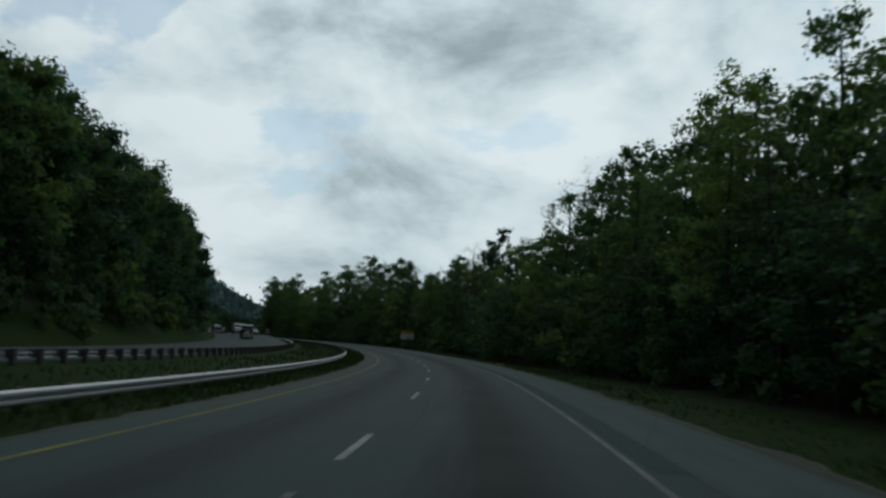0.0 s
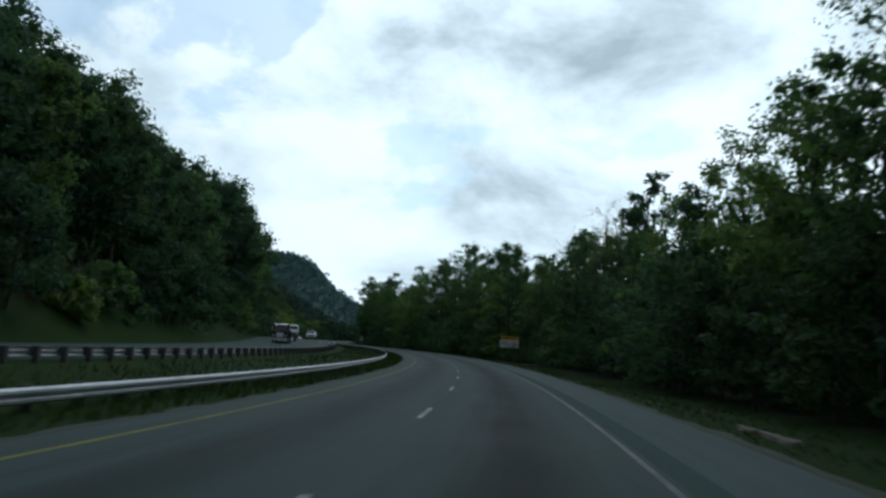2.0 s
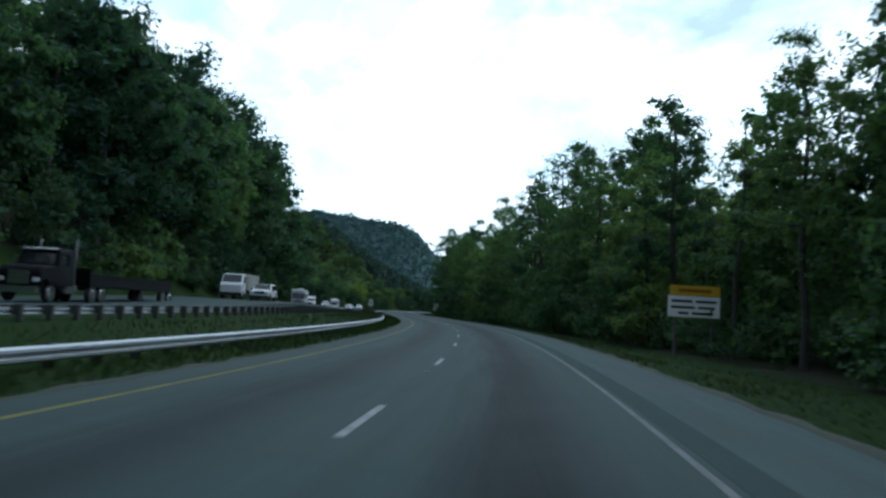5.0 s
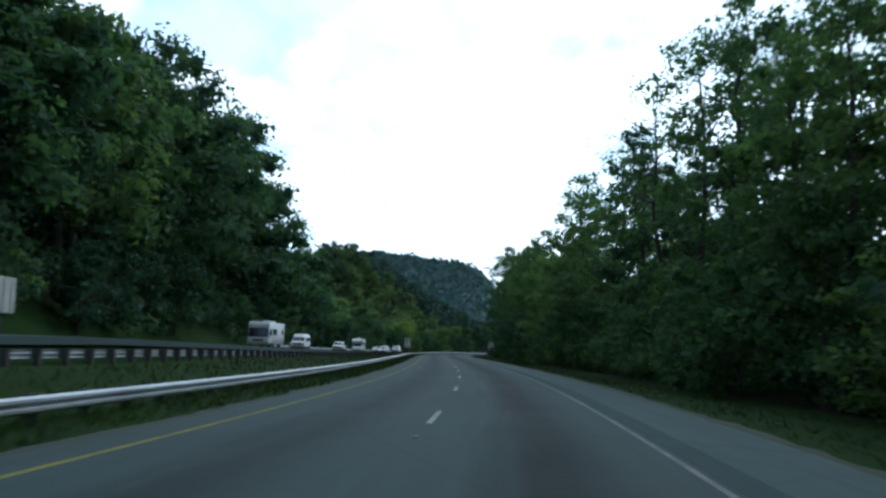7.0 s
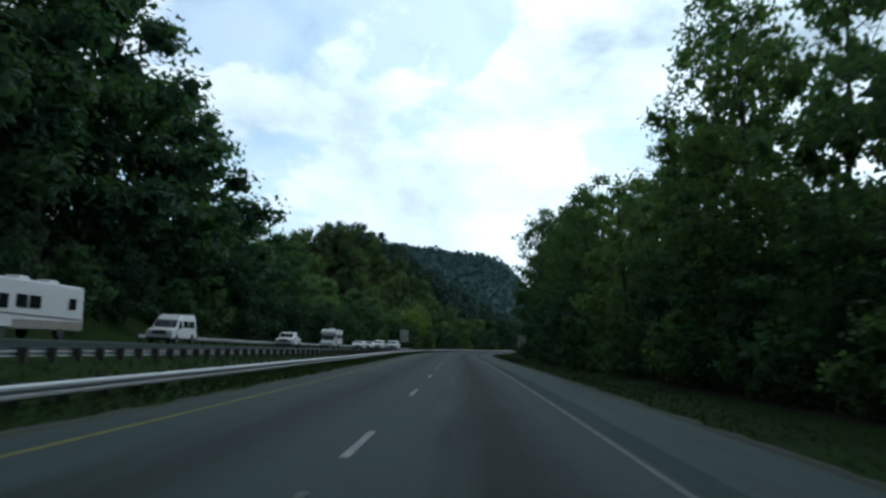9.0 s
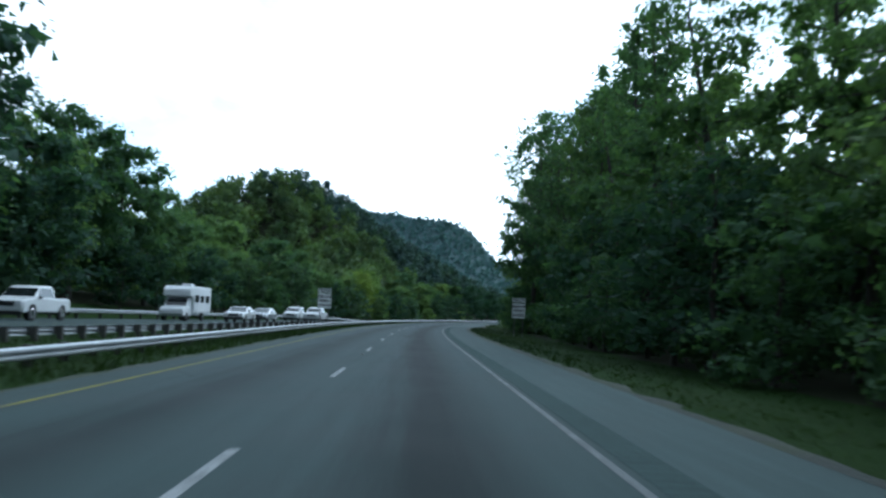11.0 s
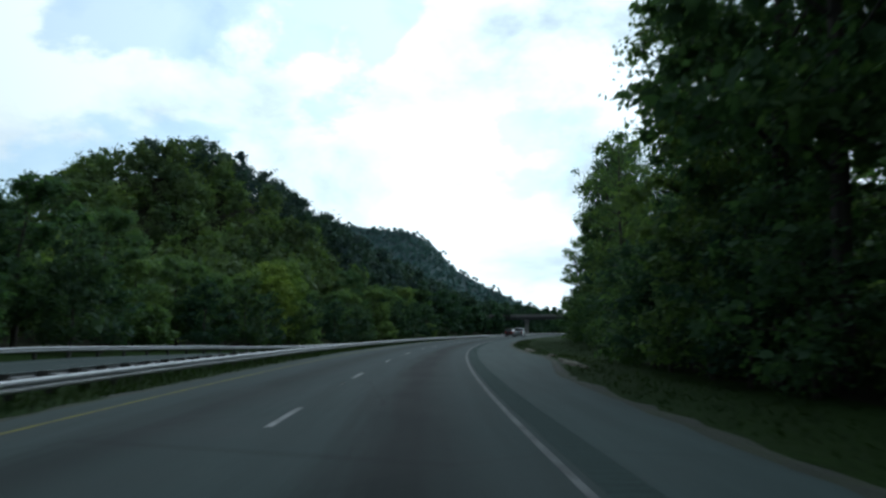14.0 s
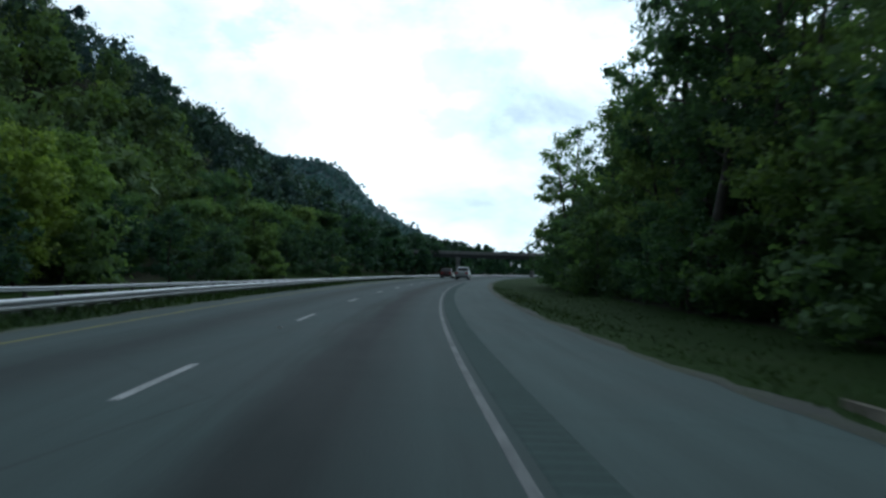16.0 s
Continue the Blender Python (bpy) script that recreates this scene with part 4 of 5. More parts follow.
def right_forest():
    s = 4.0
    while s < 540:                                   # undergrowth wall at the edge
        near = 13.4 + 1.2 * math.sin(s * 0.05) + rnd.uniform(-0.6, 1.2) + (2.0 if 365 < s < 392 else 3.6 if 164 < s < 190 else 3.8 if s > 430 else 0.0)
        # mostly dark kinds up to 140 m: lens darkening put into leaf colour
        plant(BUSH[rnd.choice((0, 0, 0, 1, 2) if s > 140 else (0, 1, 1, 1, 1))], s, -near - 1.2, rnd.uniform(0.62, 1.02), rnd.uniform(0, 360), wide=rnd.uniform(1.0, 1.35))
        s += rnd.uniform(5.2, 7.2)
    for row, step, far in ((17.0, 9.5, 1.0), (24.0, 8.5, 1.5)):
        s = 2.0 + row * 0.2
        while s < 540:
            k = rnd.choice((0, 0, 1, 2, 2, 3) if s < 270 or s > 360 else (0, 2, 2, 2, 1))
            t = tall_size(s) * rnd.uniform(0.86, 1.08)
            d = -row - rnd.uniform(-far, far)
            if row < 20:
                t *= 0.80 if s < 222 else 0.9
            if row > 20 and (225 < s < 300 or 385 < s < 430) and rnd.random() < (0.15 if s < 300 else 0.8):
                s += step
                continue                             # open stand: sky shows between the crowns
            if 432 < s < 520:
                d, t = d - 3.0, t * 0.82
            if rnd.random() < (0.22 if 125 < s < 185 else 0.07):
                plant(BARE, s, d, t, rnd.uniform(0, 360))
            elif row < 20 and s > 225 and rnd.random() < (0.5 if 385 < s < 430 else 0.2):
                plant(OPEN, s, d, t, rnd.uniform(0, 360))
            else:
                plant((TALL if row < 20 else TALL_BACK)[k], s, d, t, rnd.uniform(0, 360))
            s += rnd.uniform(0.75, 1.3) * step
    for k, s, d, t in ((2, 167, -21, 0.95), (0, 173, -22, 0.84), (1, 179, -22.5, 0.80), (2, 185, -21.0, 0.82), (0, 41, -21.5, 0.92), (2, 47, -20.0, 0.95), (0, 52, -22.5, 0.90), (1, 60, -21.0, 0.9), (0, 92, -22, 0.97), (1, 87.5, -24, 0.94), (2, 97, -19.5, 0.85), (1, 404, -14.6, 1.2), (0, 380, -20.0, 1.15), (2, 373, -21.0, 1.1), (0, 388, -22.5, 1.2), (2, 396, -23.5, 1.05), (0, 364, -20.5, 1.1), (2, 462, -18.6, 0.82), (3, 470, -18.0, 0.9), (1, 478, -19.6, 1.08), (0, 474, -21.5, 0.98), (3, 486, -19.6, 1.05), (0, 496, -22.0, 0.9)):
        plant(TALL[k], s, d, t, rnd.uniform(0, 360))
    for s, d, t in ((399, -14.2, 1.12), (409, -16.8, 1.08), (413, -17.2, 1.0), (394, -16.5, 1.1), (386, -18.5, 1.05), (391, -21.0, 1.1), (401, -19.5, 1.1), (416, -19.0, 1.05), (467, -20.0, 0.92), (450, -17.6, 0.80), (457, -21.0, 0.8)):
        plant(OPEN, s, d, t, rnd.uniform(0, 360))
    for k, s, d, t in ((0, 397.5, -12.8, 0.72), (1, 402, -12.7, 0.62), (0, 406.5, -13.0, 0.75), (1, 411, -12.6, 0.64), (0, 416, -13.0, 0.74), (1, 421, -13.2, 0.66)):
        plant(BUSH[k], s, d, t, rnd.uniform(0, 360), wide=1.15)
    for k, s, d, t in ((0, 500, -16.4, 0.9), (1, 507, -16.0, 1.0), (0, 514, -15.8, 0.95), (0, 521, -15.8, 1.0), (1, 528, -15.6, 0.95), (0, 535, -15.8, 1.0)):
        plant(BUSH[k], s, d, t, 40 * s, wide=1.25)
    for s, d, t in ((148, -19, 0.72), (143, -20, 0.68), (314, -21.9, 0.92), (317, -20.6, 0.88), (152, -21.0, 0.9), (158, -22.5, 0.95), (233, -24, 0.9)):
        plant(BARE, s, d, t, rnd.uniform(0, 360))


def left_forest():
    for row, step in ((10.5, 9.0), (16.0, 8.5)):
        s = 40.0 + row
        while s < 600:
            c = float(mid_other(s))
            low = s > 362
            if row < 12:
                p, size = (BANK_BUSH[rnd.choice((0, 1, 1, 1, 1, 2))], rnd.uniform(0.7, 1.05))
            elif low:
                p, size = HILLTREE[rnd.choice((1, 2, 2))], rnd.uniform(0.9, 1.1) * float(np.interp(s, [362, 380, 390, 425, 440], [1.2, 1.15, 0.8, 0.82, 0.74]))
            else:
                # before 330 m mostly dark kinds, the lens's dimness put into their colour
                p, size = HILLTREE[rnd.choice((0, 0, 0, 1) if s < 330 else (0, 1, 1, 2))], rnd.uniform(0.9, 1.12) * float(np.interp(s, [0, 190, 225, 240, 260, 335, 345, 355, 362], [1.06, 1.00, 1.22, 1.42, 1.56, 1.65, 1.36, 1.08, 1.0]))
            plant(p, s, c + row + (3.5 if s < 215 else 2.0 if s < 310 else 1.2) + rnd.uniform(-1.5, 1.5), size, rnd.uniform(0, 360), wide=rnd.uniform(1.0, 1.2))
            s += rnd.uniform(0.75, 1.3) * step


right_forest()
left_forest()
ROUND = tree_kind("round bright green spring tree below the hill", LEAF_SPRING, group=LW, seed=34, h=14, spread=0.30, bare=0.05, limbs=20, leaves_n=5600, leaf=0.32, corners=3, solid=0.9, stem=0.2, clump=(0.08, 0.13), ball=True)
for s, d, t in ((497, 31.0, 0.98), (488, 29.5, 0.90)):
    plant(ROUND, s, d, t, 40 * s, wide=1.1)
for s, d, t in ((428, 38, 1.2), (437, 45, 1.15), (505, 35.0, 0.72)):
    plant(HILLTREE[2], s, d, t, 40 * s, wide=1.1)


# ---------------------------------------------------------------- woods beyond
def woods(name, label, places, size, height, per, leaf, mat, seed, lobes=7, vary=0.2):
    """Many crowns as one mesh: each a heap of lobes, low wide ones and high narrow ones, of leaf sprays. places: rows of x, y, z and a height factor."""
    rng = np.random.default_rng(seed)
    out = []
    for x, y, z, up in places:
        h, w = height * up * rng.uniform(1 - vary, 1 + vary), size * rng.uniform(0.8, 1.25)
        u = (np.arange(lobes) + rng.uniform(0.1, 0.9, lobes)) / lobes
        reach = 0.34 * w * np.sqrt(np.clip(1.05 - (1.5 * u - 0.45) ** 2, 0.05, 1)) * rng.uniform(0.5, 1.0, lobes)
        ang = np.arange(lobes) * 2.4 + rng.uniform(0, 6.28)
        cen = np.stack([x + np.cos(ang) * reach, y + np.sin(ang) * reach, z + h * (0.14 + 0.74 * u)], -1)
        rad = np.minimum(w * rng.uniform(0.17, 0.26, lobes), h * 0.26)
        out.append(leaf_sprays(rng, cen, rad, per, leaf, 3, 0.9, 0.6))
        out.append(leaf_sprays(rng, cen, rad * 0.68, per // 3, max(leaf * 2.0, size * 0.15), 3, 0.9, 0.1))
    return tagged(new(name, crown_mesh(name, np.concatenate(out), mat)), label, "woods", kind="stuff")


def spread_out(s0, s1, d_from, d_to, gap, seed, up=lambda s: 1.0):
    rng = np.random.default_rng(seed)
    rows = []
    for s in np.arange(s0, s1, gap):
        for d in np.arange(d_from(s), d_to(s), gap):
            s1_, d1 = s + rng.uniform(-0.45, 0.45) * gap, d + rng.uniform(-0.45, 0.45) * gap
            x, y = place(s1_, d1)
            rows.append((float(x), float(y), float(land(s1_, d1)), up(s1_)))
    return rows


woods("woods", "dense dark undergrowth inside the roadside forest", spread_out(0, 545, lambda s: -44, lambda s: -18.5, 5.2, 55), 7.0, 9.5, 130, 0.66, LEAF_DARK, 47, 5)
woods("woods", "tall green trees deeper in the roadside forest", spread_out(0, 545, lambda s: -58, lambda s: -27.0, 7.5, 56, lambda s: tall_size(s) * (1.2 if s < 100 else 1.1 if s < 200 else 0.95 if s < 300 else 0.72 if s < 425 else 0.9)), 8.4, 17.0, 330, 0.62, LEAF_MID, 48, 9)
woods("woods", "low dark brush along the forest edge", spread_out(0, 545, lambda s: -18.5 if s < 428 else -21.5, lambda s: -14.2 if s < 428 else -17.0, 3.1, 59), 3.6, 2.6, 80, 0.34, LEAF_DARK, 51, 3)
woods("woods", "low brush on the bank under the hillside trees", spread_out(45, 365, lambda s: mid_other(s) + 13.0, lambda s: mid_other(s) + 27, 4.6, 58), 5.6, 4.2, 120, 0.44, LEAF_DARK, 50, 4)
woods("woods", "dark green woods covering the steep hillside", spread_out(45, 365, lambda s: mid_other(s) + 22, lambda s: mid_other(s) + 74, 8.0, 60, lambda s: 1.0 if s < 205 else 1.4 if s < 305 else 1.1), 10.0, 17.0, 330, 0.70, LEAF_DARK, 52, 8)
woods("woods", "fresh green woods on the rounded hill", spread_out(385, 560, lambda s: mid_other(s) + 24, lambda s: 175, 7.5, 51), 10.5, 11.8, 480, 0.62, LEAF_HILL, 42, 10, 0.2)
woods("woods", "green woods above the hillside shoulder", spread_out(300, 385, lambda s: mid_other(s) + 70, lambda s: mid_other(s) + 125, 8.5, 57), 9.0, 12, 240, 0.75, LEAF_MID, 49, 7)
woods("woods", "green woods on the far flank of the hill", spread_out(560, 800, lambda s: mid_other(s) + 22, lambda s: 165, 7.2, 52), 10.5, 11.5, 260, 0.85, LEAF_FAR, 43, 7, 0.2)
woods("woods", "woods on the right bank beyond the bend", spread_out(540, 640, lambda s: -62, lambda s: -15, 8.0, 53), 8.5, 18, 330, 0.8, LEAF_MID, 44, 8)
woods("woods", "woods beside the opposite carriageway beyond the bend", spread_out(600, 1000, lambda s: mid_other(s) + 11, lambda s: mid_other(s) + 24, 7.0, 54), 7.5, 12, 220, 0.9, LEAF_DARK, 45, 6)


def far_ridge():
    """A long wooded spur, 1.5 km off, falling to the right; haze is painted into its colours."""
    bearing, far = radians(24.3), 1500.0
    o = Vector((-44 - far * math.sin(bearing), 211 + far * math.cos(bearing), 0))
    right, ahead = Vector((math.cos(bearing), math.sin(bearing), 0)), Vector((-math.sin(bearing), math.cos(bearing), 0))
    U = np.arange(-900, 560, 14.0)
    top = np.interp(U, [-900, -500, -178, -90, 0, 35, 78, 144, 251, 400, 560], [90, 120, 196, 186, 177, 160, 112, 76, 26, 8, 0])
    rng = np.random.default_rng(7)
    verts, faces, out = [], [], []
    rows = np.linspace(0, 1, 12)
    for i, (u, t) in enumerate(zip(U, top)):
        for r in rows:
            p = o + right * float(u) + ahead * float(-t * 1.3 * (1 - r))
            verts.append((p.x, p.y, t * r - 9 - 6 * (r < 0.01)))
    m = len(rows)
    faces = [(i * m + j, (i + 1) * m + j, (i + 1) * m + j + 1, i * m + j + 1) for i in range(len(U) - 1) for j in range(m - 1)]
    ob = tagged(new("far_ridge"), "wooded mountain spur in the far distance, haze painted into its colours", "mountain")
    # the slope is paled like its trees, haze put into the colour
    part_mesh("slope", mesh_of("slope", verts, faces, plain("haze_pale_slope", (0.098, 0.155, 0.156), 0.95, 0.0, 0.4), True), ob)
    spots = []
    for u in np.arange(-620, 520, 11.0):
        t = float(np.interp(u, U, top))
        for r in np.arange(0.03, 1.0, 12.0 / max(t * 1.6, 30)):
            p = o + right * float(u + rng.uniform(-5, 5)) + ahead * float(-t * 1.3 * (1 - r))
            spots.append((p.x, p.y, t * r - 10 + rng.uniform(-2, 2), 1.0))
    woods("woods", "woods on the distant spur, painted pale for haze", spots, 20.0, 8.0, 60, 2.8, LEAF_HAZE, 46, 4, 0.15)


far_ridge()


# ---------------------------------------------------------------- vehicles
def lathe(bm, r, x0, x1, y, z, bite=0.03, seg=18):
    """A wheel-like disc along x with rounded shoulders."""
    prof = [(x0, r - bite), (x0 + bite, r), (x1 - bite, r), (x1, r - bite)]
    rings = []
    for px, pr in prof:
        rings.append([bm.verts.new((px, y + pr * math.cos(t), z + pr * math.sin(t))) for t in (2 * math.pi * k / seg for k in range(seg))])
    for a, b in zip(rings, rings[1:]):
        for k in range(seg):
            bm.faces.new((a[k], a[(k + 1) % seg], b[(k + 1) % seg], b[k]))
    bm.faces.new(rings[0][::-1])
    bm.faces.new(rings[-1])
    return bm


def wheel(ob, x, y, r, wide=0.22, rim=CHROME):
    side = 1 if x > 0 else -1
    t = part("wheel", lathe(bmesh.new(), r, min(x, x - side * wide), max(x, x - side * wide), y, r), RUBBER, ob, soft=False)
    part("rim", lathe(bmesh.new(), r * 0.62, min(x + side * 0.012, x - side * 0.05), max(x + side * 0.012, x - side * 0.05), y, r, 0.01, 14), rim, t)


def shell(profile, width, belt, tuck, bevel=0.075):
    """A body from its side outline (y, z), drawn in above the belt line."""
    bm = bmesh.new()
    def half(z):
        return width / 2 - tuck * max(0.0, z - belt)
    left = [bm.verts.new((-half(z), y, z)) for y, z in profile]
    right = [bm.verts.new((half(z), y, z)) for y, z in profile]
    n = len(profile)
    bm.faces.new(left)
    bm.faces.new(right[::-1])
    for i in range(n):
        bm.faces.new((left[(i + 1) % n], left[i], right[i], right[(i + 1) % n]))
    bmesh.ops.recalc_face_normals(bm, faces=bm.faces)
    if bevel:
        bmesh.ops.bevel(bm, geom=list(bm.edges), offset=bevel, segments=3, affect="EDGES", clamp_overlap=True)
    return bm


def slab(points, thick=0.012):
    """A thin plate over four corners."""
    bm = bmesh.new()
    p = [Vector(q) for q in points]
    n = (p[1] - p[0]).cross(p[2] - p[0]).normalized() * thick
    a, b = [bm.verts.new(q - n) for q in p], [bm.verts.new(q + n) for q in p]
    k = len(p)
    bm.faces.new(a[::-1])
    bm.faces.new(b)
    for i in range(k):
        bm.faces.new((a[i], a[(i + 1) % k], b[(i + 1) % k], b[i]))
    return bm


def vehicle(name, label, category, paint_mat, profile, width, belt, tuck, wheels, radius, side_glass, front_glass, rear_glass, trim=SIGN_BLACK, lamps=(0.62, 0.82), group="oncoming traffic"):
    """Front to +y. Glass: (y, z) pairs; front_glass and rear_glass: lower and upper (y, z)."""
    ob = tagged(new(name), label, category, group)
    body = part("body", shell(profile, width, belt, tuck), paint_mat, ob, soft=False)
    half = lambda z: width / 2 - tuck * max(0.0, z - belt)
    for quad in side_glass:
        for s in (-1, 1):
            part("window", slab([(s * (half(z) + 0.004), y, z) for y, z in quad]), GLASS, body, "dark window glass")
    for (a, b), lbl in ((front_glass, "windshield"), (rear_glass, "rear_window")):
        if a is not None:
            part(lbl, slab([(-half(a[1]) + 0.12, *a), (half(a[1]) - 0.12, *a), (half(b[1]) - 0.10, *b), (-half(b[1]) + 0.10, *b)], 0.018), GLASS, body, "dark window glass")
    for y in wheels:
        for s in (-1, 1):
            a, b = sorted((s * (width / 2 - 0.06), s * (width / 2 + 0.006)))
            part("wheel_arch", lathe(bmesh.new(), radius * 1.2, a, b, y, radius * 1.06, 0.01), SIGN_BLACK, body)
            wheel(ob, s * (width / 2 + 0.025), y, radius)
    y0, y1 = max(p[0] for p in profile), min(p[0] for p in profile)
    lo, hi = lamps
    for s in (-1, 1):
        a, b = sorted((s * (width / 2 - 0.42), s * (width / 2 - 0.08)))
        part("headlight", boxed(a, b, y0 - 0.06, y0 + 0.015, lo, hi, bevel=0.01), plain("lamp_clear", (0.75, 0.76, 0.78), 0.12), ob, "clear headlight")
        part("tail_light", boxed(a, b, y1 - 0.015, y1 + 0.06, lo + 0.05, hi + 0.12, bevel=0.01), plain("lamp_red", (0.28, 0.012, 0.012), 0.2), ob, "red tail light")
    part("grille", boxed(-width / 2 + 0.46, width / 2 - 0.46, y0 - 0.05, y0 + 0.014, lo - 0.05, hi, bevel=0.01), trim, ob, "dark grille")
    part("bumper", boxed(-width / 2 + 0.03, width / 2 - 0.03, y0 - 0.06, y0 + 0.06, 0.30, 0.50, bevel=0.03), trim, ob)
    part("bumper", boxed(-width / 2 + 0.03, width / 2 - 0.03, y1 - 0.06, y1 + 0.06, 0.32, 0.52, bevel=0.03), trim, ob)
    for s in (-1, 1):
        a, b = sorted((s * (width / 2), s * (width / 2 + 0.17)))
        my = front_glass[0][0] - 0.25 if front_glass[0] is not None else 0
        part("side_mirror", boxed(a, b, my - 0.06, my + 0.06, belt + 0.02, belt + 0.17, bevel=0.02), trim, ob)
    return ob


CAR_WHITE = plain("white_car_paint", (0.70, 0.71, 0.71), 0.22, 0.0, 0.10)
CAR_SILVER = plain("silver_car_paint", (0.42, 0.44, 0.45), 0.25, 0.5, 0.10)
CAR_RED = plain("dark_red_car_paint", (0.055, 0.014, 0.014), 0.2, 0.0, 0.2)


def put(ob, s, d, oncoming=True, z=None):
    x, y = place(s, d)
    zz = (float(z_other(s)) + 0.012 if oncoming else 0.002) if z is None else z
    ob.matrix_world = pose(float(x), float(y), zz, 0, 0, heading(s) + (180 if oncoming else 0))
    return ob


def sedan(mat, label, group="oncoming traffic"):
    return vehicle("sedan", label, "car", mat,
                   [(2.30, 0.32), (2.35, 0.62), (2.1, 0.80), (1.05, 0.95), (0.25, 1.40), (-0.95, 1.43), (-1.75, 1.05), (-2.30, 0.98), (-2.35, 0.55), (-2.28, 0.32)], 1.80, 0.93, 0.28,
                   (1.42, -1.38), 0.33, [[(0.75, 0.99), (0.02, 0.99), (0.02, 1.33), (0.22, 1.34)], [(-0.05, 0.99), (-1.2, 1.0), (-0.95, 1.33), (-0.05, 1.34)]],
                   ((1.0, 0.99), (0.33, 1.37)), ((-1.68, 1.10), (-1.04, 1.40)), group=group)


def pickup(mat, label, group="oncoming traffic"):
    ob = vehicle("pickup_truck", label, "pickup truck", mat,
                 [(2.75, 0.45), (2.84, 0.78), (2.80, 1.02), (2.58, 1.16), (1.42, 1.25), (0.72, 1.80), (0.48, 1.88), (-0.55, 1.93), (-0.78, 1.86), (-0.90, 1.24), (-2.78, 1.24), (-2.80, 0.60), (-2.7, 0.45)], 1.98, 1.15, 0.22,
                 (1.75, -1.75), 0.40, [[(1.15, 1.29), (-0.62, 1.29), (-0.56, 1.78), (0.72, 1.78)]],
                 ((1.36, 1.31), (0.80, 1.75)), ((-0.90, 1.30), (-0.80, 1.80)), lamps=(0.82, 1.02), group=group)
    part("bed_recess", boxed(-0.85, 0.85, -2.70, -1.0, 1.18, 1.265), SIGN_BLACK, ob, "dark open load bed")
    return ob


def suv(mat, label, group="traffic ahead"):
    return vehicle("suv", label, "car", mat,
                   [(2.30, 0.40), (2.35, 0.85), (2.15, 1.02), (1.10, 1.10), (0.45, 1.68), (-1.95, 1.72), (-2.28, 1.10), (-2.34, 0.55), (-2.25, 0.40)], 1.90, 1.05, 0.24,
                   (1.42, -1.42), 0.37, [[(0.85, 1.12), (0.10, 1.12), (0.10, 1.60), (0.46, 1.61)], [(0.02, 1.12), (-0.95, 1.12), (-0.95, 1.61), (0.02, 1.60)], [(-1.02, 1.12), (-1.95, 1.14), (-1.8, 1.60), (-1.02, 1.61)]],
                   ((1.05, 1.13), (0.52, 1.64)), ((-2.25, 1.16), (-2.02, 1.64)), lamps=(0.74, 0.94), group=group)


def van(mat, label):
    return vehicle("van", label, "van", mat,
                   [(2.80, 0.42), (2.85, 0.85), (2.72, 1.08), (1.85, 1.22), (1.10, 1.92), (0.55, 2.30), (-2.5, 2.34), (-2.78, 1.9), (-2.82, 0.60), (-2.75, 0.42)], 2.0, 1.15, 0.12,
                   (1.85, -1.75), 0.37, [[(1.55, 1.25), (0.70, 1.25), (0.70, 1.80), (1.10, 1.82)], [(0.35, 1.30), (-0.75, 1.30), (-0.75, 1.82), (0.35, 1.82)], [(-0.95, 1.30), (-2.2, 1.30), (-2.2, 1.82), (-0.95, 1.82)]],
                   ((1.80, 1.27), (1.16, 1.86)), ((-2.81, 1.3), (-2.79, 1.8)), lamps=(0.80, 1.02))


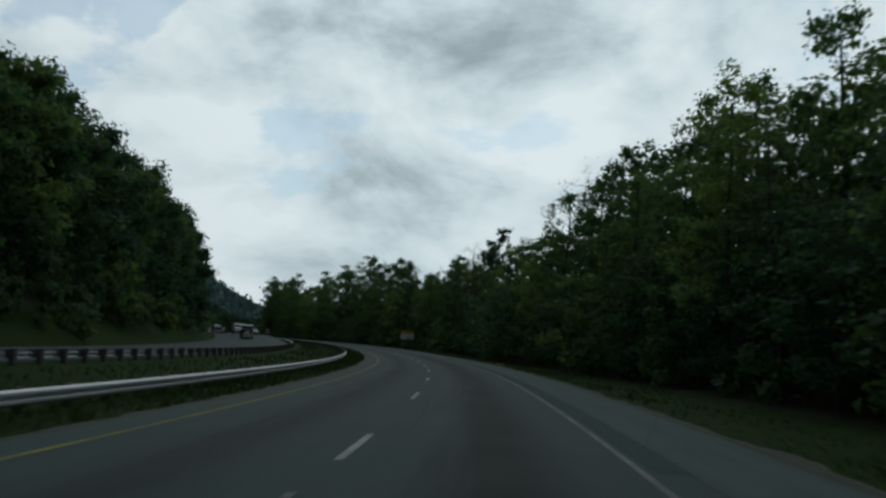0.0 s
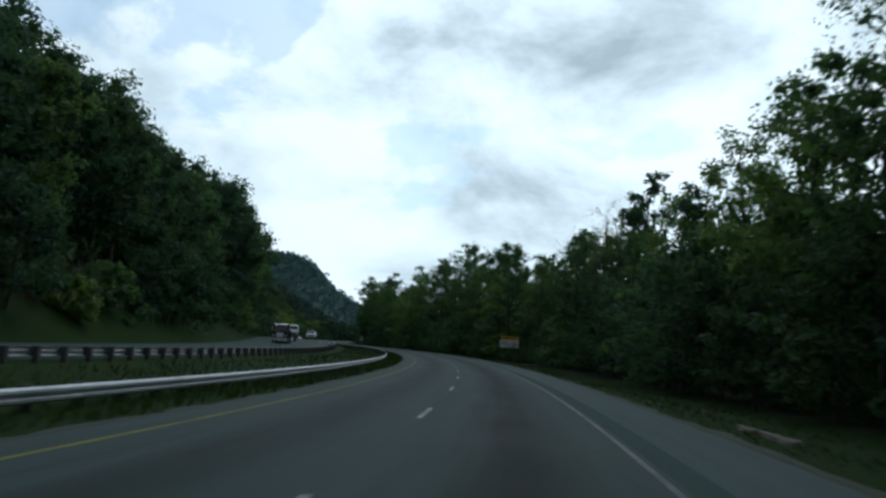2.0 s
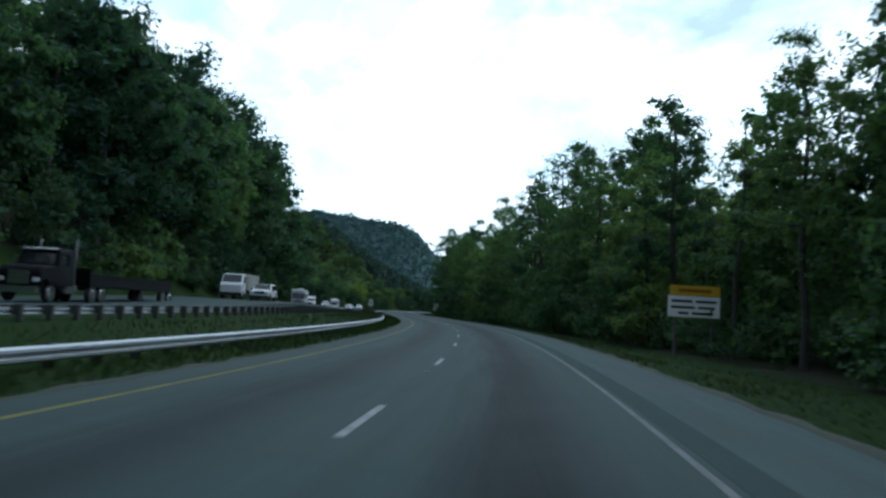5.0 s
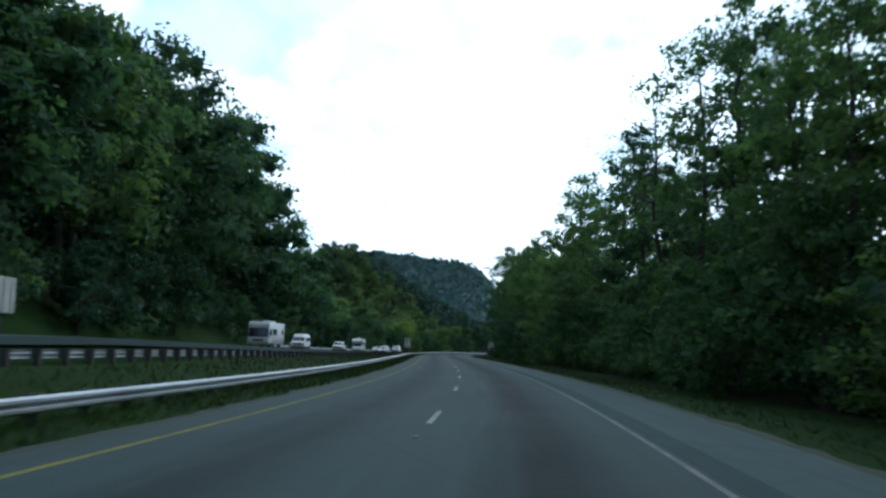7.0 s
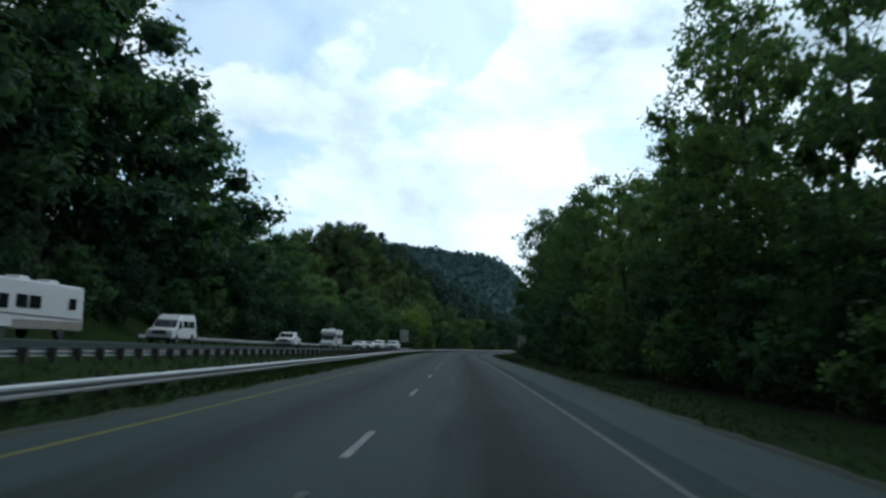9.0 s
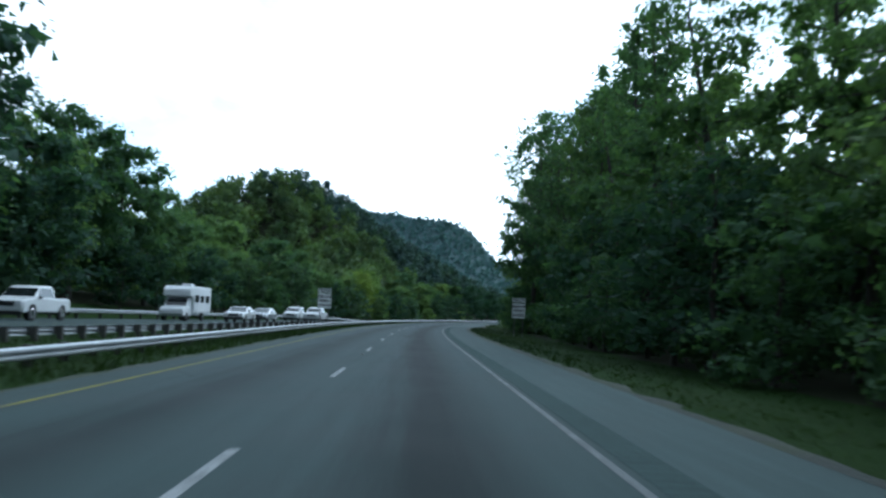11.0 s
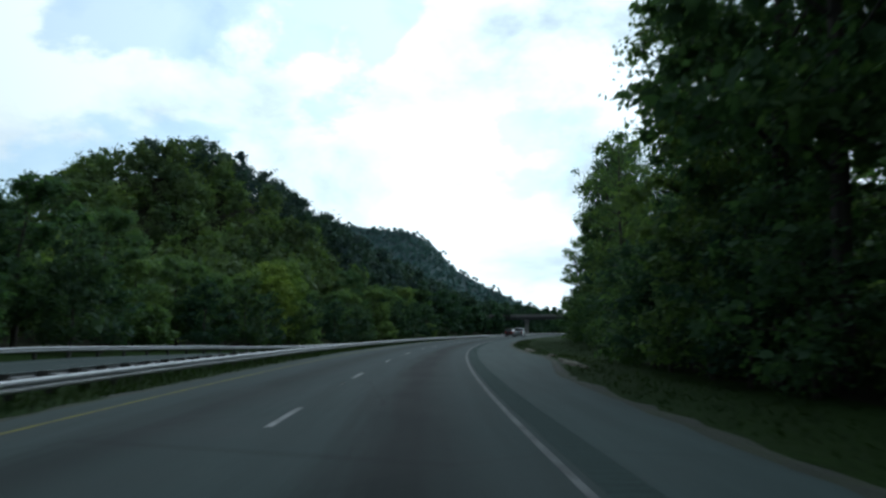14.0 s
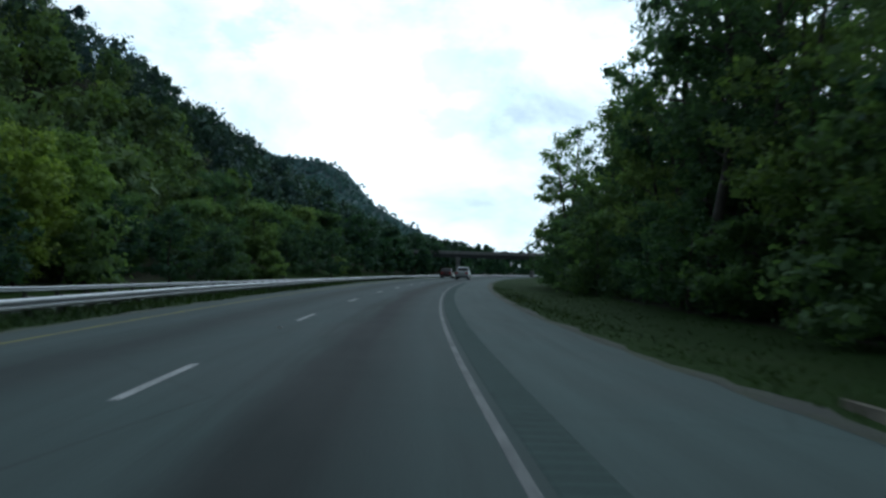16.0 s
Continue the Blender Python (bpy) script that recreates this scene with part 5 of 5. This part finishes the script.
def motorhome(label, s, d):
    ob = tagged(new("motorhome"), label, "motorhome", "oncoming traffic")
    body = part("body", shell([(4.55, 0.55), (4.62, 1.25), (4.35, 2.2), (4.45, 2.75), (4.25, 3.02), (-4.6, 3.02), (-4.65, 0.7), (-4.5, 0.5)], 2.45, 1.2, 0.02, 0.08), CAR_WHITE, ob, "white motorhome body")
    part("windshield", slab([(-1.14, 4.61, 1.30), (1.14, 4.61, 1.30), (1.12, 4.37, 2.30), (-1.12, 4.37, 2.30)], 0.03), GLASS, body)
    for y0, y1, z0, z1 in ((3.2, 4.0, 1.5, 2.2), (1.5, 2.5, 1.6, 2.25), (0.2, 1.3, 1.6, 2.25), (-3.6, -2.8, 1.7, 2.3)):
        for x in (-1.235, 1.235):
            part("window", slab([(x, y0, z0), (x, y1, z0), (x, y1, z1), (x, y0, z1)], 0.012), GLASS, body)
    stripe = plain("stripe_grey", (0.22, 0.21, 0.20), 0.4)
    for x in (-1.232, 1.232):
        part("stripe", slab([(x, -4.4, 1.1), (x, 4.3, 1.25), (x, 4.3, 1.33), (x, -4.4, 1.2)], 0.008), stripe, ob, "grey waistline stripe")
        part("skirt", slab([(x, -4.55, 0.56), (x, 2.7, 0.56), (x, 2.7, 1.02), (x, -4.55, 1.02)], 0.010), plain("skirt_taupe", (0.30, 0.27, 0.23), 0.5), ob, "taupe lower skirt panel")
    for y in (0.5, -2.6):
        part("roof_unit", boxed(-0.4, 0.4, y - 0.55, y + 0.55, 3.0, 3.28, bevel=0.07), CAR_WHITE, ob)
    for y in (3.4, -2.3):
        for x in (-1.16, 1.16):
            wheel(ob, x, y, 0.46, 0.26)
    part("bumper", boxed(-1.18, 1.18, 4.5, 4.68, 0.45, 0.75, bevel=0.04), plain("bumper_grey", (0.3, 0.3, 0.3), 0.4), ob)
    part("grille", boxed(-0.6, 0.6, 4.55, 4.64, 0.82, 1.05, bevel=0.01), SIGN_BLACK, ob)
    for x in (-0.92, 0.92):
        part("headlight", boxed(x - 0.17, x + 0.17, 4.55, 4.645, 0.82, 1.02, bevel=0.01), plain("lamp_clear", (0.75, 0.76, 0.78), 0.12), ob)
        part("side_mirror", boxed(x * 1.42 - 0.1, x * 1.42 + 0.1, 4.25, 4.4, 1.55, 1.95, bevel=0.02), SIGN_BLACK, ob)
    return put(ob, s, d)


def camper(label, s, d):
    ob = tagged(new("camper"), label, "motorhome", "oncoming traffic")
    part("body", shell([(1.3, 0.7), (1.3, 1.95), (2.35, 2.1), (2.35, 2.6), (1.9, 2.95), (-3.6, 2.95), (-3.65, 0.75)], 2.3, 1.2, 0.0, 0.07), CAR_WHITE, ob, "white camper box with overcab")
    cab = part("cab", shell([(3.55, 0.45), (3.6, 0.95), (3.4, 1.15), (2.5, 1.25), (1.9, 1.95), (1.25, 1.98), (1.25, 0.45)], 1.95, 1.1, 0.1, 0.06), CAR_WHITE, ob)
    part("windshield", slab([(-0.85, 2.46, 1.28), (0.85, 2.46, 1.28), (0.8, 1.95, 1.88), (-0.8, 1.95, 1.88)], 0.02), GLASS, cab)
    for y0, y1 in ((0.0, 1.0), (-1.4, -0.5), (-3.0, -2.0)):
        for x in (-1.152, 1.152):
            part("window", slab([(x, y0, 1.6), (x, y1, 1.6), (x, y1, 2.2), (x, y0, 2.2)], 0.01), GLASS, ob)
    part("roof_unit", boxed(-0.4, 0.4, -1.0, 0.0, 2.93, 3.2, bevel=0.06), CAR_WHITE, ob)
    for y in (2.6, -1.9):
        for x in (-1.0, 1.0):
            wheel(ob, x, y, 0.38, 0.24)
    part("bumper", boxed(-0.95, 0.95, 3.52, 3.68, 0.4, 0.65, bevel=0.03), CHROME, ob)
    return put(ob, s, d)


def flatbed(label, s, d):
    ob = tagged(new("flatbed_truck"), label, "truck", "oncoming traffic")
    dark = plain("black_truck_paint", (0.004, 0.004, 0.005), 0.5, 0.0, 0.2, 0.12)
    cab = part("cab", shell([(4.3, 0.75), (4.35, 1.55), (4.1, 1.85), (2.7, 1.98), (2.35, 2.85), (0.7, 2.95), (0.7, 0.85)], 2.2, 1.9, 0.06, 0.08), dark, ob, "black truck cab with long bonnet")
    part("windshield", slab([(-0.92, 2.72, 2.02), (0.92, 2.72, 2.02), (0.86, 2.40, 2.72), (-0.86, 2.40, 2.72)], 0.02), GLASS, cab)
    for x in (-1.1, 1.1):
        part("window", slab([(x, 2.3, 2.0), (x, 1.3, 2.0), (x * 0.97, 1.35, 2.6), (x * 0.97, 2.15, 2.6)], 0.02), GLASS, cab)
        part("exhaust_stack", lathe_upright(x * 0.92, 0.6, 0.07, 1.0, 3.5), CHROME, ob)
        part("headlight", boxed(x * 0.82 - 0.16, x * 0.82 + 0.16, 4.2, 4.36, 1.05, 1.25, bevel=0.02), plain("lamp_clear", (0.75, 0.76, 0.78), 0.12), ob)
        part("fuel_tank", boxed(min(x, x * 0.62), max(x, x * 0.62), 0.2, 1.6, 0.5, 1.0, bevel=0.1), CHROME, ob)
    part("sun_visor", slab([(-1.0, 2.62, 2.80), (1.0, 2.62, 2.80), (1.0, 2.34, 2.90), (-1.0, 2.34, 2.90)], 0.02), CHROME, cab, "bright sun visor over the windshield")
    for x in (-1.32, 1.32):
        part("side_mirror", boxed(x - 0.09, x + 0.09, 2.45, 2.56, 1.95, 2.5, bevel=0.02), CHROME, ob)
        part("fender", boxed(x * 0.93 - 0.16, x * 0.93 + 0.16, 2.7, 3.95, 0.95, 1.2, bevel=0.08), dark, ob)
    part("grille", boxed(-0.55, 0.55, 4.25, 4.38, 0.9, 1.6, bevel=0.02), CHROME, ob, "chrome grille")
    part("bumper", boxed(-1.1, 1.1, 4.3, 4.5, 0.45, 0.8, bevel=0.04), CHROME, ob)
    part("chassis_rail", boxed(-0.45, 0.45, -3.6, 3.6, 0.72, 0.95), SIGN_BLACK, ob)
    part("load_bed", boxed(-1.22, 1.22, -13.5, -0.9, 0.95, 1.72, bevel=0.05), dark, ob, "low dark load bed")
    part("side_rail", boxed(-1.26, -1.21, -13.5, -0.9, 1.55, 1.66), dark, ob)
    part("headboard", boxed(-1.2, 1.2, -1.0, -0.85, 1.6, 2.0, bevel=0.02), dark, ob)
    for y in (3.3, -1.4, -2.6, -12.2, -13.4):
        for x in (-1.18, 1.18):
            wheel(ob, x, y, 0.50, 0.28)
    return put(ob, s, d)


def lathe_upright(x, y, r, z0, z1, seg=12):
    bm = bmesh.new()
    bmesh.ops.create_cone(bm, cap_ends=True, segments=seg, radius1=r, radius2=r, depth=z1 - z0, matrix=Matrix.Translation((x, y, (z0 + z1) / 2)))
    return bm


def box_truck(label, s, d, body_mat, open_top=False):
    ob = tagged(new("box_truck"), label, "truck", "oncoming traffic")
    cab = part("cab", shell([(4.2, 0.6), (4.25, 1.5), (3.9, 1.7), (3.2, 2.6), (1.9, 2.7), (1.9, 0.6)], 2.2, 1.6, 0.05, 0.08), CAR_WHITE, ob, "white truck cab")
    part("windshield", slab([(-0.95, 3.90, 1.75), (0.95, 3.90, 1.75), (0.9, 3.28, 2.52), (-0.9, 3.28, 2.52)], 0.02), GLASS, cab)
    for x in (-1.09, 1.09):
        part("window", slab([(x, 3.3, 1.75), (x, 2.3, 1.75), (x * 0.97, 2.3, 2.4), (x * 0.97, 3.1, 2.4)], 0.02), GLASS, cab)
        part("headlight", boxed(x * 0.8 - 0.16, x * 0.8 + 0.16, 4.1, 4.27, 0.8, 1.0, bevel=0.02), plain("lamp_clear", (0.75, 0.76, 0.78), 0.12), ob)
    part("cargo_box", boxed(-1.22, 1.22, -4.6, 1.75, 1.0, 2.7 if open_top else 3.5, bevel=0.04), body_mat, ob, "pale cargo body")
    if open_top:
        for y in np.arange(-4.3, 1.7, 0.65):
            for x in (-1.26, 1.22):
                part("rib", boxed(x, x + 0.04, y, y + 0.1, 1.05, 2.65), body_mat, ob)
    part("chassis_rail", boxed(-0.5, 0.5, -4.5, 3.8, 0.6, 1.0), SIGN_BLACK, ob)
    part("bumper", boxed(-1.1, 1.1, 4.15, 4.32, 0.4, 0.7, bevel=0.03), SIGN_BLACK, ob)
    for y in (3.2, -2.2, -3.4):
        for x in (-1.15, 1.15):
            wheel(ob, x, y, 0.48, 0.28)
    return put(ob, s, d)


def far_lane(s):
    return float(mid_other(s)) + 1.85


def near_lane(s):
    return float(mid_other(s)) - 1.85


flatbed("black flatbed truck with long bonnet in the opposite far lane", 179.5, far_lane(179.5))
box_truck("pale ribbed dump truck in the opposite far lane", 222.0, far_lane(222), plain("dump_grey", (0.45, 0.43, 0.38), 0.6, 0.0, 0.3), True)
put(suv(CAR_WHITE, "white boxy off-road car beside a dump truck", "oncoming traffic"), 216.0, near_lane(216))
motorhome("white motorhome with dark windows in the opposite far lane", 285.0, far_lane(285))
put(van(CAR_WHITE, "white high-roofed van in the opposite far lane"), 306.0, far_lane(306))
put(pickup(CAR_WHITE, "white pickup truck in the opposite far lane"), 342.0, far_lane(342))
camper("white overcab camper in the opposite far lane", 366.0, far_lane(366))
put(sedan(CAR_WHITE, "white sedan near the median guardrail"), 369.5, near_lane(369.5))
put(sedan(CAR_SILVER, "silver sedan behind a white sedan"), 377.0, near_lane(377))
put(pickup(CAR_WHITE, "white pickup truck beside another pickup"), 399.0, near_lane(399))
put(pickup(CAR_WHITE, "white pickup truck in the far lane behind the sign"), 403.0, far_lane(403))
put(suv(CAR_RED, "dark red sport utility car driving beside the median line"), 560.0, 1.75, False)
put(pickup(CAR_SILVER, "silver pickup truck driving beside the white edge line", "traffic ahead"), 548.0, -1.9, False)
